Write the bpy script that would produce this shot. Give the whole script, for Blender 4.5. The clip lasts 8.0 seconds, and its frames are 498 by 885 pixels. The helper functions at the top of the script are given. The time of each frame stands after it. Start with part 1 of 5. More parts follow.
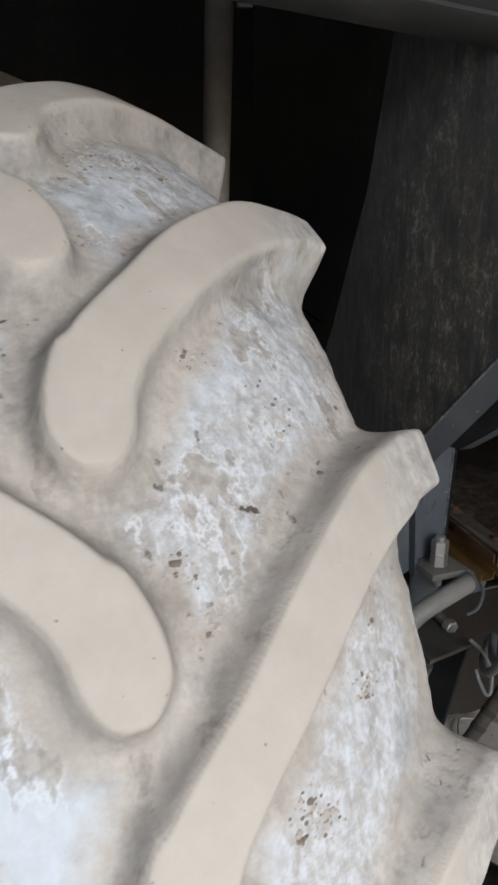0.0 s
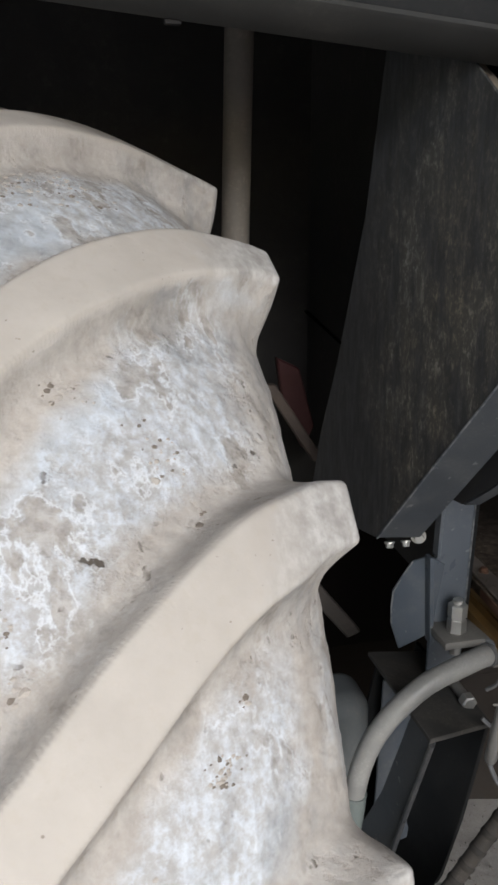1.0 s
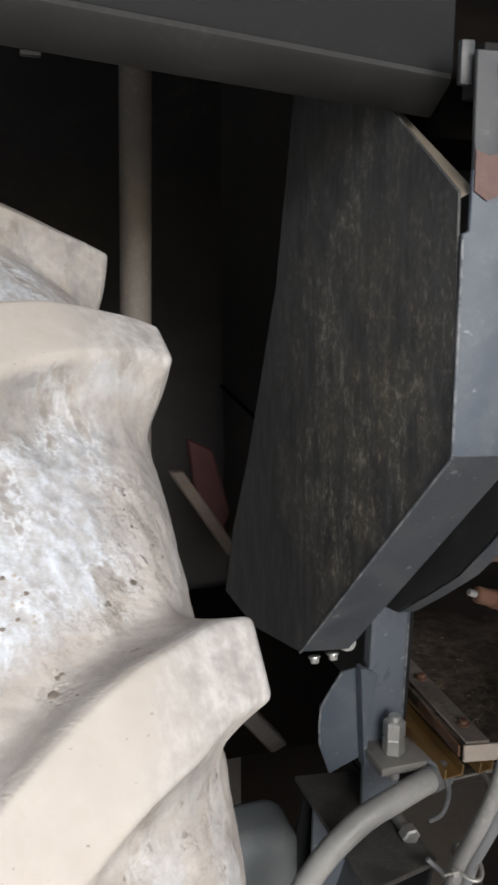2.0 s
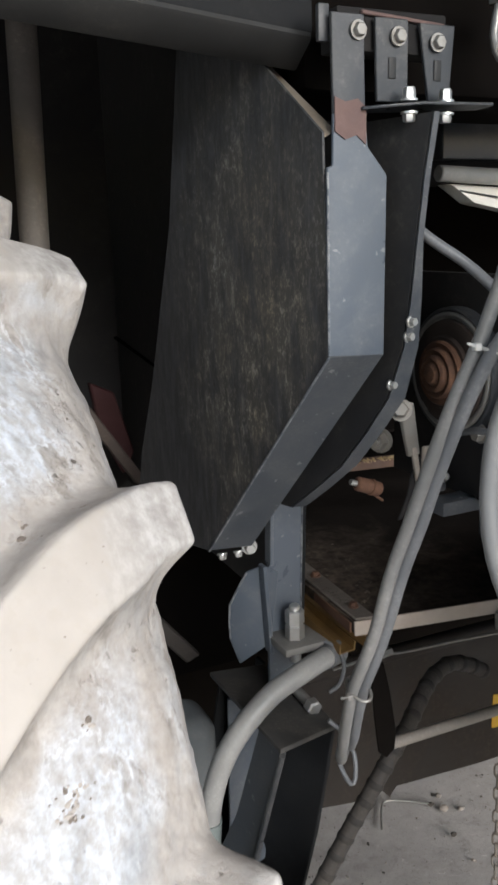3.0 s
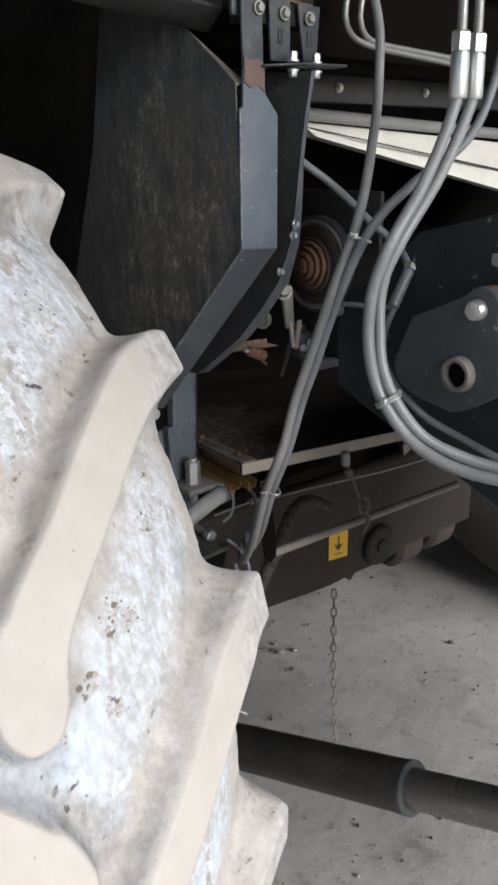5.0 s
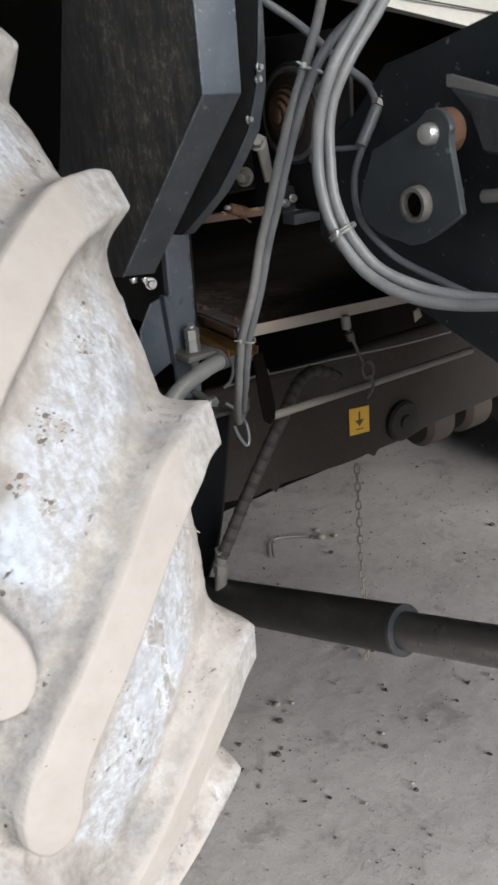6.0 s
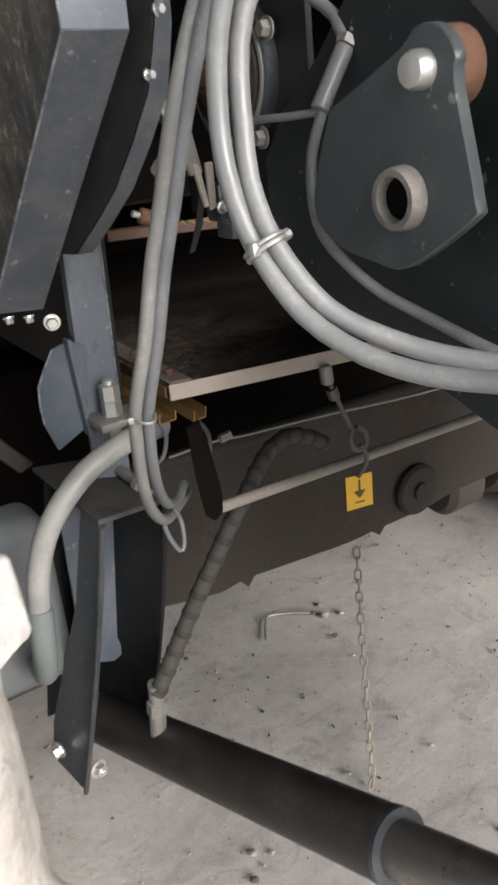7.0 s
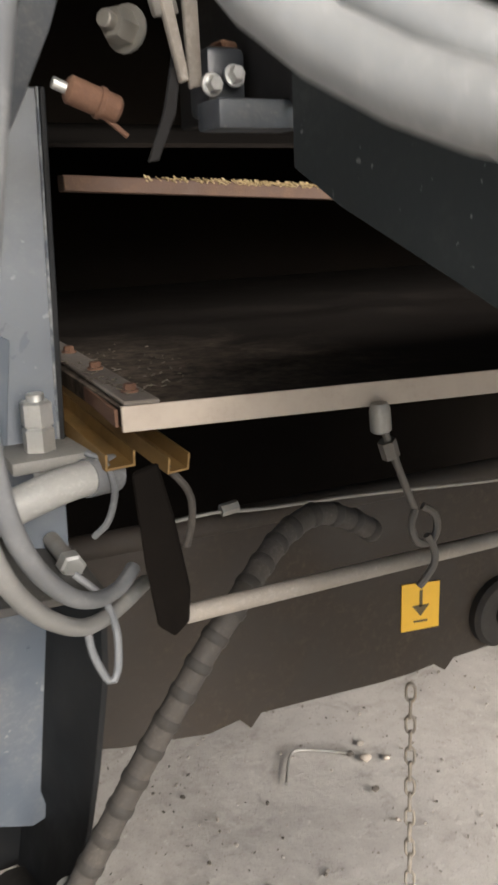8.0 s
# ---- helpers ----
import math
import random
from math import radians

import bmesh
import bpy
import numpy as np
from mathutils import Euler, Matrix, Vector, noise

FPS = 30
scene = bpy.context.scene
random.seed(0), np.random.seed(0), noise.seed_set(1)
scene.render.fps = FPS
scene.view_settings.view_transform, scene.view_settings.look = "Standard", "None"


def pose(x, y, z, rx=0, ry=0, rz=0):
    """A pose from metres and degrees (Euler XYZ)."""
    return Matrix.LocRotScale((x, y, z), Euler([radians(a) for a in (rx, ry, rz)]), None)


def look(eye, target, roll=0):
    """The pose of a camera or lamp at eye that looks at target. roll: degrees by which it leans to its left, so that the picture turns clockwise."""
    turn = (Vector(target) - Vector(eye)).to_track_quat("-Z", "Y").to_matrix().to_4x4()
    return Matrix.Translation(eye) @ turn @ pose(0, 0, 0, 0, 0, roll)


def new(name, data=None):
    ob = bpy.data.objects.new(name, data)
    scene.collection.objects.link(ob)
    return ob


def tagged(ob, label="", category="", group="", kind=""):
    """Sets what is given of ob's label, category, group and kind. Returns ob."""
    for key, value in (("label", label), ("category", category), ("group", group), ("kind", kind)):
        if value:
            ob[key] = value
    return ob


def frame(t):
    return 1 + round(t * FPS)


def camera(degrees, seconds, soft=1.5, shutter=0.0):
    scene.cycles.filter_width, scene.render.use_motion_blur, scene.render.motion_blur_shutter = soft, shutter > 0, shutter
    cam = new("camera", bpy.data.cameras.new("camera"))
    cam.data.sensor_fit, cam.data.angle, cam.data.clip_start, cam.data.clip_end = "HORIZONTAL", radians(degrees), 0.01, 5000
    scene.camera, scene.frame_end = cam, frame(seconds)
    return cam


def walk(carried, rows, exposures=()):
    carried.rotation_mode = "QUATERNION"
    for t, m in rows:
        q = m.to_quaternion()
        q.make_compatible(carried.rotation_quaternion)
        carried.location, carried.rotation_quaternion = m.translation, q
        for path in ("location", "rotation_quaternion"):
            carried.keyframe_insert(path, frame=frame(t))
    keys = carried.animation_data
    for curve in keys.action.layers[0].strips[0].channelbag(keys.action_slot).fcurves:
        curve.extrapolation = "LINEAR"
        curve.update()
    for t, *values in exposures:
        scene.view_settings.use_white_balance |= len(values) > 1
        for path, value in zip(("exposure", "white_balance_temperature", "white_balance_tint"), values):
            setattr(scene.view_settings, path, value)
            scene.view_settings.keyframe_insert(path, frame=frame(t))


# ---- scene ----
cam = camera(33.1, 8.0, soft=2.8, shutter=0.2)
PATH = [
    (0, (0.161, -0.026, 1.554), (0.873, 1.722, 0.893), 0.4),
    (0.5, (0.288, 0.017, 1.542), (0.879, 1.828, 0.931), -0.6),
    (1, (0.363, -0.021, 1.537), (0.776, 1.851, 0.967), -0.3),
    (1.5, (0.404, 0.03, 1.539), (0.836, 1.925, 1.066), 0.0),
    (2, (0.425, 0.112, 1.533), (1.014, 1.977, 1.115), -0.2),
    (2.2, (0.434, 0.12, 1.511), (1.101, 1.957, 1.085), -0.5),
    (3.3, (0.3, -0.088, 1.5), (1.143, 1.652, 0.991), -2.0),
    (3.5, (0.25, -0.146, 1.503), (1.098, 1.588, 0.978), -1.8),
    (4, (0.15, -0.204, 1.534), (1.146, 1.45, 1.013), -1.2),
    (4.5, (0.07, -0.157, 1.517), (1.272, 1.34, 0.957), -0.9),
    (4.7, (0.052, -0.147, 1.509), (1.296, 1.304, 0.92), -0.7),
    (5.8, (0.073, -0.323, 1.44), (1.134, 1.168, 0.635), -3.9),
    (6, (0.124, -0.315, 1.409), (1.149, 1.198, 0.597), -5.0),
    (6.2, (0.194, -0.252, 1.378), (1.21, 1.274, 0.578), -5.7),
    (6.5, (0.277, -0.186, 1.381), (1.29, 1.351, 0.599), -5.3),
    (7, (0.473, -0.032, 1.319), (1.445, 1.542, 0.559), -5.6),
    (7.2, (0.551, 0.047, 1.294), (1.497, 1.637, 0.534), -5.8),
    (7.5, (0.619, 0.118, 1.269), (1.499, 1.758, 0.537), -5.0),
    (7.7, (0.644, 0.183, 1.225), (1.531, 1.842, 0.545), -4.4),
    (8, (0.712, 0.255, 1.144), (1.595, 1.966, 0.604), -1.9),
]
walk(cam, [(t, look(eye, target, roll)) for t, eye, target, roll in PATH],
     exposures=[(0, -0.3, 6350, 10), (0.5, -0.15, 6350, 10), (1, -0.08, 6350, 10), (2, 0.32, 6450, 11), (3.5, 0.34, 6250, 10), (4, 0.16, 6230, 10), (4.5, 0.09, 6200, 10), (6, -0.08, 6250, 10), (6.5, 0.0, 6350, 10), (7, 0.74, 6600, 11), (7.5, 1.25, 6750, 11), (8, 1.25, 6900, 11)])

# ---- light ----
world = bpy.data.worlds.new("world")
scene.world = world
world.use_nodes = True
wn, wl = world.node_tree.nodes, world.node_tree.links
sky = wn.new("ShaderNodeTexSky")
sky.sky_type, sky.sun_disc = "NISHITA", False
sky.sun_elevation, sky.sun_rotation = radians(27), radians(175)
wl.new(sky.outputs[0], wn["Background"].inputs[0])
wn["Background"].inputs[1].default_value = 0.15
sun = new("sun", bpy.data.lights.new("sun", "SUN"))
sun.data.energy, sun.data.angle, sun.data.color = 4.8, radians(40), (1.0, 0.99, 0.975)
sun.matrix_world = look((0.15, -1.9, 0.97), (0, 0, 0))


# ---- materials ----
def material(name, color, rough=0.6, metal=0.0, spec=0.5):
    m = bpy.data.materials.new(name)
    m.use_nodes = True
    b = m.node_tree.nodes["Principled BSDF"]
    b.inputs["Base Color"].default_value = (*color, 1)
    b.inputs["Roughness"].default_value = rough
    b.inputs["Metallic"].default_value = metal
    b.inputs["Specular IOR Level"].default_value = spec
    return m


def node(m, kind, **values):
    n = m.node_tree.nodes.new(kind)
    for key, value in values.items():
        n.inputs[key].default_value = value
    return n


def wire(m, a, b):
    m.node_tree.links.new(a, b)


def coords(m, scale=(1, 1, 1)):
    tc = m.node_tree.nodes.new("ShaderNodeNewGeometry")
    mp = node(m, "ShaderNodeMapping")
    mp.inputs["Scale"].default_value = scale
    wire(m, tc.outputs["Position"], mp.inputs["Vector"])
    return mp.outputs["Vector"]


def noise_node(m, vec, scale, detail=6.0, rough=0.6, distortion=0.0):
    n = node(m, "ShaderNodeTexNoise", Scale=scale, Detail=detail, Roughness=rough, Distortion=distortion)
    wire(m, vec, n.inputs["Vector"])
    return n.outputs["Fac"]


def ramp(m, fac, *stops):
    r = m.node_tree.nodes.new("ShaderNodeValToRGB")
    e = r.color_ramp.elements
    while len(e) < len(stops):
        e.new(0.5)
    for el, (at, c) in zip(e, stops):
        el.position = at
        el.color = (*c, 1) if isinstance(c, tuple) else (c, c, c, 1)
    wire(m, fac, r.inputs["Fac"])
    return r.outputs["Color"]


def mix(m, fac, a, b):
    n = m.node_tree.nodes.new("ShaderNodeMix")
    n.data_type = "RGBA"
    for sock, v in ((n.inputs[0], fac), (n.inputs[6], a), (n.inputs[7], b)):
        if isinstance(v, tuple):
            sock.default_value = (*v, 1)
        elif isinstance(v, (int, float)):
            sock.default_value = v
        else:
            wire(m, v, sock)
    return n.outputs[2]


def bump(m, height, strength=0.3, distance=0.002, below=None):
    n = node(m, "ShaderNodeBump", Strength=strength, Distance=distance)
    wire(m, height, n.inputs["Height"])
    if below is not None:
        wire(m, below, n.inputs["Normal"])
    wire(m, n.outputs["Normal"], m.node_tree.nodes["Principled BSDF"].inputs["Normal"])
    return n.outputs["Normal"]


def base(m, color):
    wire(m, color, m.node_tree.nodes["Principled BSDF"].inputs["Base Color"])


def roughness(m, value):
    wire(m, value, m.node_tree.nodes["Principled BSDF"].inputs["Roughness"])


def worn(name, color, dust, rough=0.5, amount=0.5, scale=9.0, streak=(1, 1, 1), metal=0.0, spec=0.5, grit=0.15, chips=0.0):
    """A painted, rubber or metal surface with patchy dust and fine grain."""
    m = material(name, color, rough, metal, spec)
    v = coords(m, streak)
    big = noise_node(m, v, scale, 7, 0.65, 0.4)
    fine = noise_node(m, v, scale * 14, 4, 0.7)
    patch = ramp(m, big, (0.62 - 0.35 * amount, 0.0), (0.85 - 0.2 * amount, 1.0))
    speck = ramp(m, fine, (0.5, 0.35), (0.72, 1.0))
    k = m.node_tree.nodes.new("ShaderNodeMix")
    k.data_type = "RGBA"
    k.blend_type = "MULTIPLY"
    k.inputs[0].default_value = 1.0
    wire(m, patch, k.inputs[6])
    wire(m, speck, k.inputs[7])
    coat = mix(m, k.outputs[2], color, dust)
    if chips:
        coat = mix(m, ramp(m, noise_node(m, coords(m), 70, 3, 0.6), (0.672, 0.0), (0.70, chips)), coat, (0.42, 0.42, 0.4))
    base(m, coat)
    roughness(m, ramp(m, big, (0.3, max(0.05, rough - 0.12)), (0.75, min(1.0, rough + 0.25))))
    bump(m, fine, grit, 0.001)
    return m


BLACK = worn("black paint", (0.009, 0.0098, 0.011), (0.034, 0.033, 0.031), 0.6, 0.35, 7, spec=0.25)
BLACK_EDGE = worn("scuffed black paint", (0.03, 0.033, 0.038), (0.16, 0.155, 0.145), 0.36, 0.5, 12)
SOOT = worn("grimy black steel", (0.018, 0.017, 0.017), (0.06, 0.053, 0.046), 0.8, 0.4, 6, spec=0.2)
BLUE_BLACK = worn("blue-black paint", (0.084, 0.1, 0.122), (0.2, 0.2, 0.2), 0.36, 0.45, 14, chips=0.3)
# Blue-black lightened so its colour carries the post's sky reflection.
POST_BLUE = worn("blue-black paint lightened for sky gloss", (0.105, 0.121, 0.143), (0.23, 0.23, 0.23), 0.34, 0.45, 14, chips=0.3)
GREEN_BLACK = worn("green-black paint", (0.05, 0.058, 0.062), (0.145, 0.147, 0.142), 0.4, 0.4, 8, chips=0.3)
# GREEN_BLACK at under half strength, for the feeder's side wall.
WALL_PAINT = worn("darker green-black paint", (0.02, 0.0245, 0.026), (0.055, 0.058, 0.056), 0.5, 0.4, 8, spec=0.3, chips=0.3)
HOSE = worn("dusty rubber hose", (0.125, 0.13, 0.137), (0.29, 0.288, 0.285), 0.42, 0.6, 16, grit=0.12)
# Paler than HOSE, for the long hanging hose.
HOSE_LONG = worn("pale long hose", (0.17, 0.168, 0.162), (0.36, 0.345, 0.325), 0.45, 0.6, 16, grit=0.12)
HOSE_LOOP = worn("pale worn hose", (0.16, 0.163, 0.164), (0.34, 0.333, 0.322), 0.38, 0.6, 14, grit=0.12)
HOSE_PALE = worn("pale grey hose", (0.19, 0.19, 0.185), (0.34, 0.325, 0.305), 0.6, 0.7, 20)
ZINC = worn("zinc-plated steel", (0.62, 0.62, 0.6), (0.4, 0.38, 0.34), 0.35, 0.4, 40, metal=0.85)
LINK_STEEL = worn("dusty dull steel", (0.26, 0.245, 0.22), (0.3, 0.265, 0.22), 0.55, 0.5, 30, metal=0.4)
STEEL = worn("dull steel", (0.3, 0.29, 0.27), (0.25, 0.21, 0.17), 0.5, 0.5, 30, metal=0.6)
RUST = worn("rusted steel", (0.1, 0.047, 0.028), (0.22, 0.12, 0.07), 0.85, 0.6, 30, grit=0.5)
PINK_RUST = worn("flaked rust primer", (0.12, 0.074, 0.066), (0.24, 0.165, 0.145), 0.8, 0.6, 45, grit=0.5)
BROWN = worn("dusty brown plate", (0.021, 0.0158, 0.0125), (0.066, 0.051, 0.039), 0.75, 0.6, 7)
ROD = worn("dusty steel rod", (0.2, 0.175, 0.15), (0.4, 0.355, 0.31), 0.6, 0.8, 18)
GOLD = worn("yellow passivated steel", (0.22, 0.13, 0.045), (0.15, 0.105, 0.06), 0.45, 0.5, 25, metal=0.4)
CREAM = worn("dusty cream paint", (0.72, 0.69, 0.62), (0.5, 0.47, 0.42), 0.6, 0.5, 14)
YELLOW = worn("yellow decal", (0.72, 0.42, 0.03), (0.55, 0.36, 0.08), 0.5, 0.3, 60)
INK = material("black print", (0.02, 0.02, 0.02), 0.6)
CHROME = worn("cylinder rod", (0.2, 0.19, 0.18), (0.12, 0.11, 0.1), 0.3, 0.5, 20, metal=0.8)
TUBE = worn("black cylinder barrel", (0.022, 0.02, 0.018), (0.1, 0.085, 0.07), 0.5, 0.5, 10)
CONDUIT = worn("dusty corrugated hose", (0.038, 0.033, 0.029), (0.12, 0.104, 0.09), 0.75, 0.7, 20)
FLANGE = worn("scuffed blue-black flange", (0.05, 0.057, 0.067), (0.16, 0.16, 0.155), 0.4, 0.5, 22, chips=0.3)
CHIPPED = worn("chipped paint edge", (0.07, 0.08, 0.095), (0.62, 0.62, 0.6), 0.5, 0.65, 70, grit=0.4)
# For the added walls; colour raised to lift the blacks, as haze would.
INNER = worn("added inner wall", (0.045, 0.043, 0.042), (0.11, 0.1, 0.092), 0.85, 0.5, 5, spec=0.2)
# Near-black: shade deep under the machine put into colour; also the black lever.
SHADE_BLACK = worn("near-black for deep shade and the lever", (0.005, 0.004, 0.0034), (0.012, 0.0096, 0.008), 0.95, 0.4, 8, spec=0.05)
LIP = worn("dusty beam lip", (0.013, 0.013, 0.0125), (0.048, 0.045, 0.04), 0.7, 0.5, 11)
RED = worn("dark red paint", (0.16, 0.02, 0.025), (0.12, 0.06, 0.05), 0.5, 0.3, 8)
ALU = worn("bright steel tube", (0.3, 0.295, 0.28), (0.19, 0.18, 0.165), 0.38, 0.5, 30, metal=0.55)
PALE_EDGE = worn("bare board edge", (0.38, 0.325, 0.275), (0.26, 0.212, 0.175), 0.7, 0.5, 20)


def attribute(m, name):
    n = m.node_tree.nodes.new("ShaderNodeAttribute")
    n.attribute_name = name
    return n.outputs["Fac"]


def math_node(m, op, a, b=0.0):
    n = m.node_tree.nodes.new("ShaderNodeMath")
    n.operation = op
    for sock, v in zip(n.inputs, (a, b)):
        if isinstance(v, (int, float)):
            sock.default_value = v
        else:
            wire(m, v, sock)
    return n.outputs[0]


def distance_to(m, point, scale=(1, 1, 1)):
    n = m.node_tree.nodes.new("ShaderNodeVectorMath")
    n.operation = "DISTANCE"
    wire(m, coords(m, scale), n.inputs[0])
    n.inputs[1].default_value = tuple(p * k for p, k in zip(point, scale))
    return n.outputs["Value"]


def spattered():
    """Black paint with clusters of fine mud specks, some of them run down into drips."""
    m = material("spattered black guard", (0.016, 0.017, 0.018), 0.5, 0, 0.35)
    tiny = noise_node(m, coords(m, (1, 1, 0.5)), 330, 2, 0.6)
    dots = noise_node(m, coords(m, (1, 1, 0.5)), 150, 4, 0.7)
    drips = noise_node(m, coords(m, (1, 1, 0.16)), 130, 4, 0.65)
    blots = noise_node(m, coords(m, (1, 1, 0.5)), 60, 6, 0.75)
    wide = noise_node(m, coords(m, (1, 1, 0.5)), 9, 5, 0.6, 0.3)
    near = noise_node(m, coords(m, (1, 1, 0.4)), 38, 5, 0.65, 0.2)
    thrown = math_node(m, "ADD", distance_to(m, (0.75, 0.79, 1.37), (1, 1, 0.5)), math_node(m, "MULTIPLY", math_node(m, "SUBTRACT", wide, 0.5), 0.25))
    zone = math_node(m, "MULTIPLY", ramp(m, thrown, (0.06, 1.0), (0.17, 0.1)), ramp(m, near, (0.4, 0.15), (0.58, 1.0)))
    specks = math_node(m, "MAXIMUM", ramp(m, tiny, (0.55, 0.0), (0.72, 0.7)), ramp(m, dots, (0.55, 0.0), (0.68, 1.0)))
    specks = math_node(m, "MAXIMUM", specks, ramp(m, drips, (0.58, 0.0), (0.7, 0.5)))
    specks = math_node(m, "MAXIMUM", specks, ramp(m, blots, (0.58, 0.0), (0.68, 1.0)))
    film = mix(m, ramp(m, drips, (0.4, 0.0), (0.62, 1.0)), (0.026, 0.027, 0.029), (0.046, 0.048, 0.052))
    film = mix(m, zone, film, (0.068, 0.065, 0.057))
    tint = mix(m, ramp(m, wide, (0.42, 0.0), (0.58, 1.0)), (0.23, 0.226, 0.215), (0.235, 0.2, 0.15))
    base(m, mix(m, math_node(m, "MULTIPLY", specks, zone), film, tint))
    bump(m, dots, 0.25, 0.0012)
    return m


SPATTER = spattered()


def concrete():
    m = material("dusty concrete", (0.3, 0.28, 0.25), 0.92)
    v = coords(m)
    big = noise_node(m, v, 2.2, 8, 0.65, 0.3)
    mid = noise_node(m, v, 24, 6, 0.7)
    small = noise_node(m, v, 75, 5, 0.7)
    fine = noise_node(m, v, 260, 3, 0.7)
    col = ramp(m, big, (0.3, (0.32, 0.294, 0.268)), (0.7, (0.46, 0.428, 0.395)))
    col = mix(m, ramp(m, mid, (0.35, 0.0), (0.8, 0.55)), col, (0.53, 0.497, 0.463))
    col = mix(m, ramp(m, noise_node(m, v, 9, 7, 0.7, 0.5), (0.55, 0.0), (0.68, 0.55)), col, (0.2, 0.178, 0.158))
    col = mix(m, ramp(m, small, (0.6, 0.0), (0.72, 0.6)), col, (0.17, 0.15, 0.13))
    col = mix(m, ramp(m, noise_node(m, v, 60, 4, 0.6), (0.66, 0.0), (0.72, 0.7)), col, (0.58, 0.55, 0.51))
    base(m, mix(m, ramp(m, fine, (0.6, 0.0), (0.72, 0.65)), col, (0.13, 0.115, 0.1)))
    low = bump(m, mid, 0.42, 0.007)
    low = bump(m, small, 0.48, 0.003, low)
    bump(m, fine, 0.4, 0.0015, low)
    return m


CONCRETE = concrete()


def tyre_material():
    """Dust-caked lug tops, tan flanks, and hollows of mottled grey-blue chalk with crumbs, pits and flakes."""
    m = material("dust-caked rubber", (0.5, 0.45, 0.4), 0.92, 0, 0.2)
    v = coords(m)
    crest, reach, shoulder = attribute(m, "crest"), attribute(m, "reach"), attribute(m, "shoulder")
    big = noise_node(m, v, 6, 4, 0.55, 0.3)
    mid = noise_node(m, v, 24, 7, 0.6, 0.1)
    small = noise_node(m, v, 85, 5, 0.62)
    grain = noise_node(m, v, 150, 8, 0.78)
    fine = noise_node(m, v, 420, 3, 0.6)
    streak = noise_node(m, coords(m, (1.3, 0.7, 0.32)), 75, 7, 0.68, 0.1)
    add = lambda a, ka, b, kb: math_node(m, "ADD", math_node(m, "MULTIPLY", a, ka), math_node(m, "MULTIPLY", b, kb))
    # tan dust
    tan = ramp(m, add(mid, 0.6, grain, 0.4), (0.38, (0.365, 0.331, 0.299)), (0.5, (0.435, 0.4, 0.366)), (0.6, (0.505, 0.473, 0.44)))
    tan = mix(m, ramp(m, noise_node(m, v, 8, 6, 0.65, 0.4), (0.42, 0.0), (0.66, 0.5)), tan, (0.345, 0.325, 0.307))
    # mottled chalk
    mottle = add(add(small, 0.5, grain, 0.5), 0.7, streak, 0.3)
    chalk = ramp(m, mottle, (0.42, (0.355, 0.346, 0.34)), (0.475, (0.43, 0.43, 0.437)), (0.53, (0.505, 0.527, 0.56)), (0.6, (0.58, 0.612, 0.655)))
    chalk = mix(m, ramp(m, grain, (0.42, 0.4), (0.52, 0.0)), chalk, (0.42, 0.402, 0.384))
    blue = ramp(m, noise_node(m, v, 4.2, 4, 0.5, 0.2), (0.47, 0.0), (0.58, 0.75))
    chalk = mix(m, blue, chalk, (0.51, 0.565, 0.63))
    zone = add(add(big, 1.3, reach, 0.95), 1.0, mid, 0.6)
    pocket = ramp(m, math_node(m, "MULTIPLY", zone, 0.5), (0.52, 0.0), (0.72, 1.0))
    body = mix(m, pocket, tan, chalk)
    # grey smears where the rubber shows through
    bare = ramp(m, add(noise_node(m, v, 6.5, 7, 0.66, 0.3), 0.85, streak, 0.15), (0.51, 0.0), (0.61, 0.6))
    body = mix(m, bare, body, ramp(m, small, (0.35, (0.19, 0.192, 0.198)), (0.65, (0.32, 0.318, 0.315))))
    # patchy darkening painted into the creases at the lug feet: shade and bare rubber
    foot = math_node(m, "MULTIPLY", ramp(m, reach, (0.0, 1.0), (0.5, 0.0)), ramp(m, add(noise_node(m, v, 7, 6, 0.66, 0.4), 0.8, streak, 0.2), (0.47, 0.0), (0.6, 0.62)))
    foot = math_node(m, "MULTIPLY", foot, ramp(m, crest, (0.0, 1.0), (0.42, 0.0)))
    foot = math_node(m, "MULTIPLY", foot, math_node(m, "SUBTRACT", 1.0, math_node(m, "MULTIPLY", shoulder, 0.75)))
    body = mix(m, foot, body, ramp(m, add(small, 0.5, grain, 0.5), (0.38, (0.165, 0.155, 0.145)), (0.6, (0.31, 0.288, 0.266))))
    # brown islands with thin flaking rims, drawn out down the wheel
    isle = add(noise_node(m, coords(m, (1.15, 1.0, 0.6)), 21, 5, 0.6, 0.15), 0.86, grain, 0.14)
    place = ramp(m, noise_node(m, v, 5, 3, 0.5), (0.43, 0.0), (0.51, 1.0))
    inner = math_node(m, "MULTIPLY", ramp(m, isle, (0.55, 0.0), (0.585, 0.75)), place)
    rim = math_node(m, "MULTIPLY", ramp(m, isle, (0.525, 0.0), (0.545, 0.75), (0.56, 0.0)), math_node(m, "MULTIPLY", place, pocket))
    body = mix(m, inner, body, ramp(m, small, (0.38, (0.25, 0.225, 0.2)), (0.6, (0.4, 0.368, 0.336))))
    body = mix(m, rim, body, (0.66, 0.68, 0.71))
    # crumbs and pits in clusters
    cluster = ramp(m, noise_node(m, v, 11, 5, 0.65), (0.55, 0.0), (0.63, 1.0))
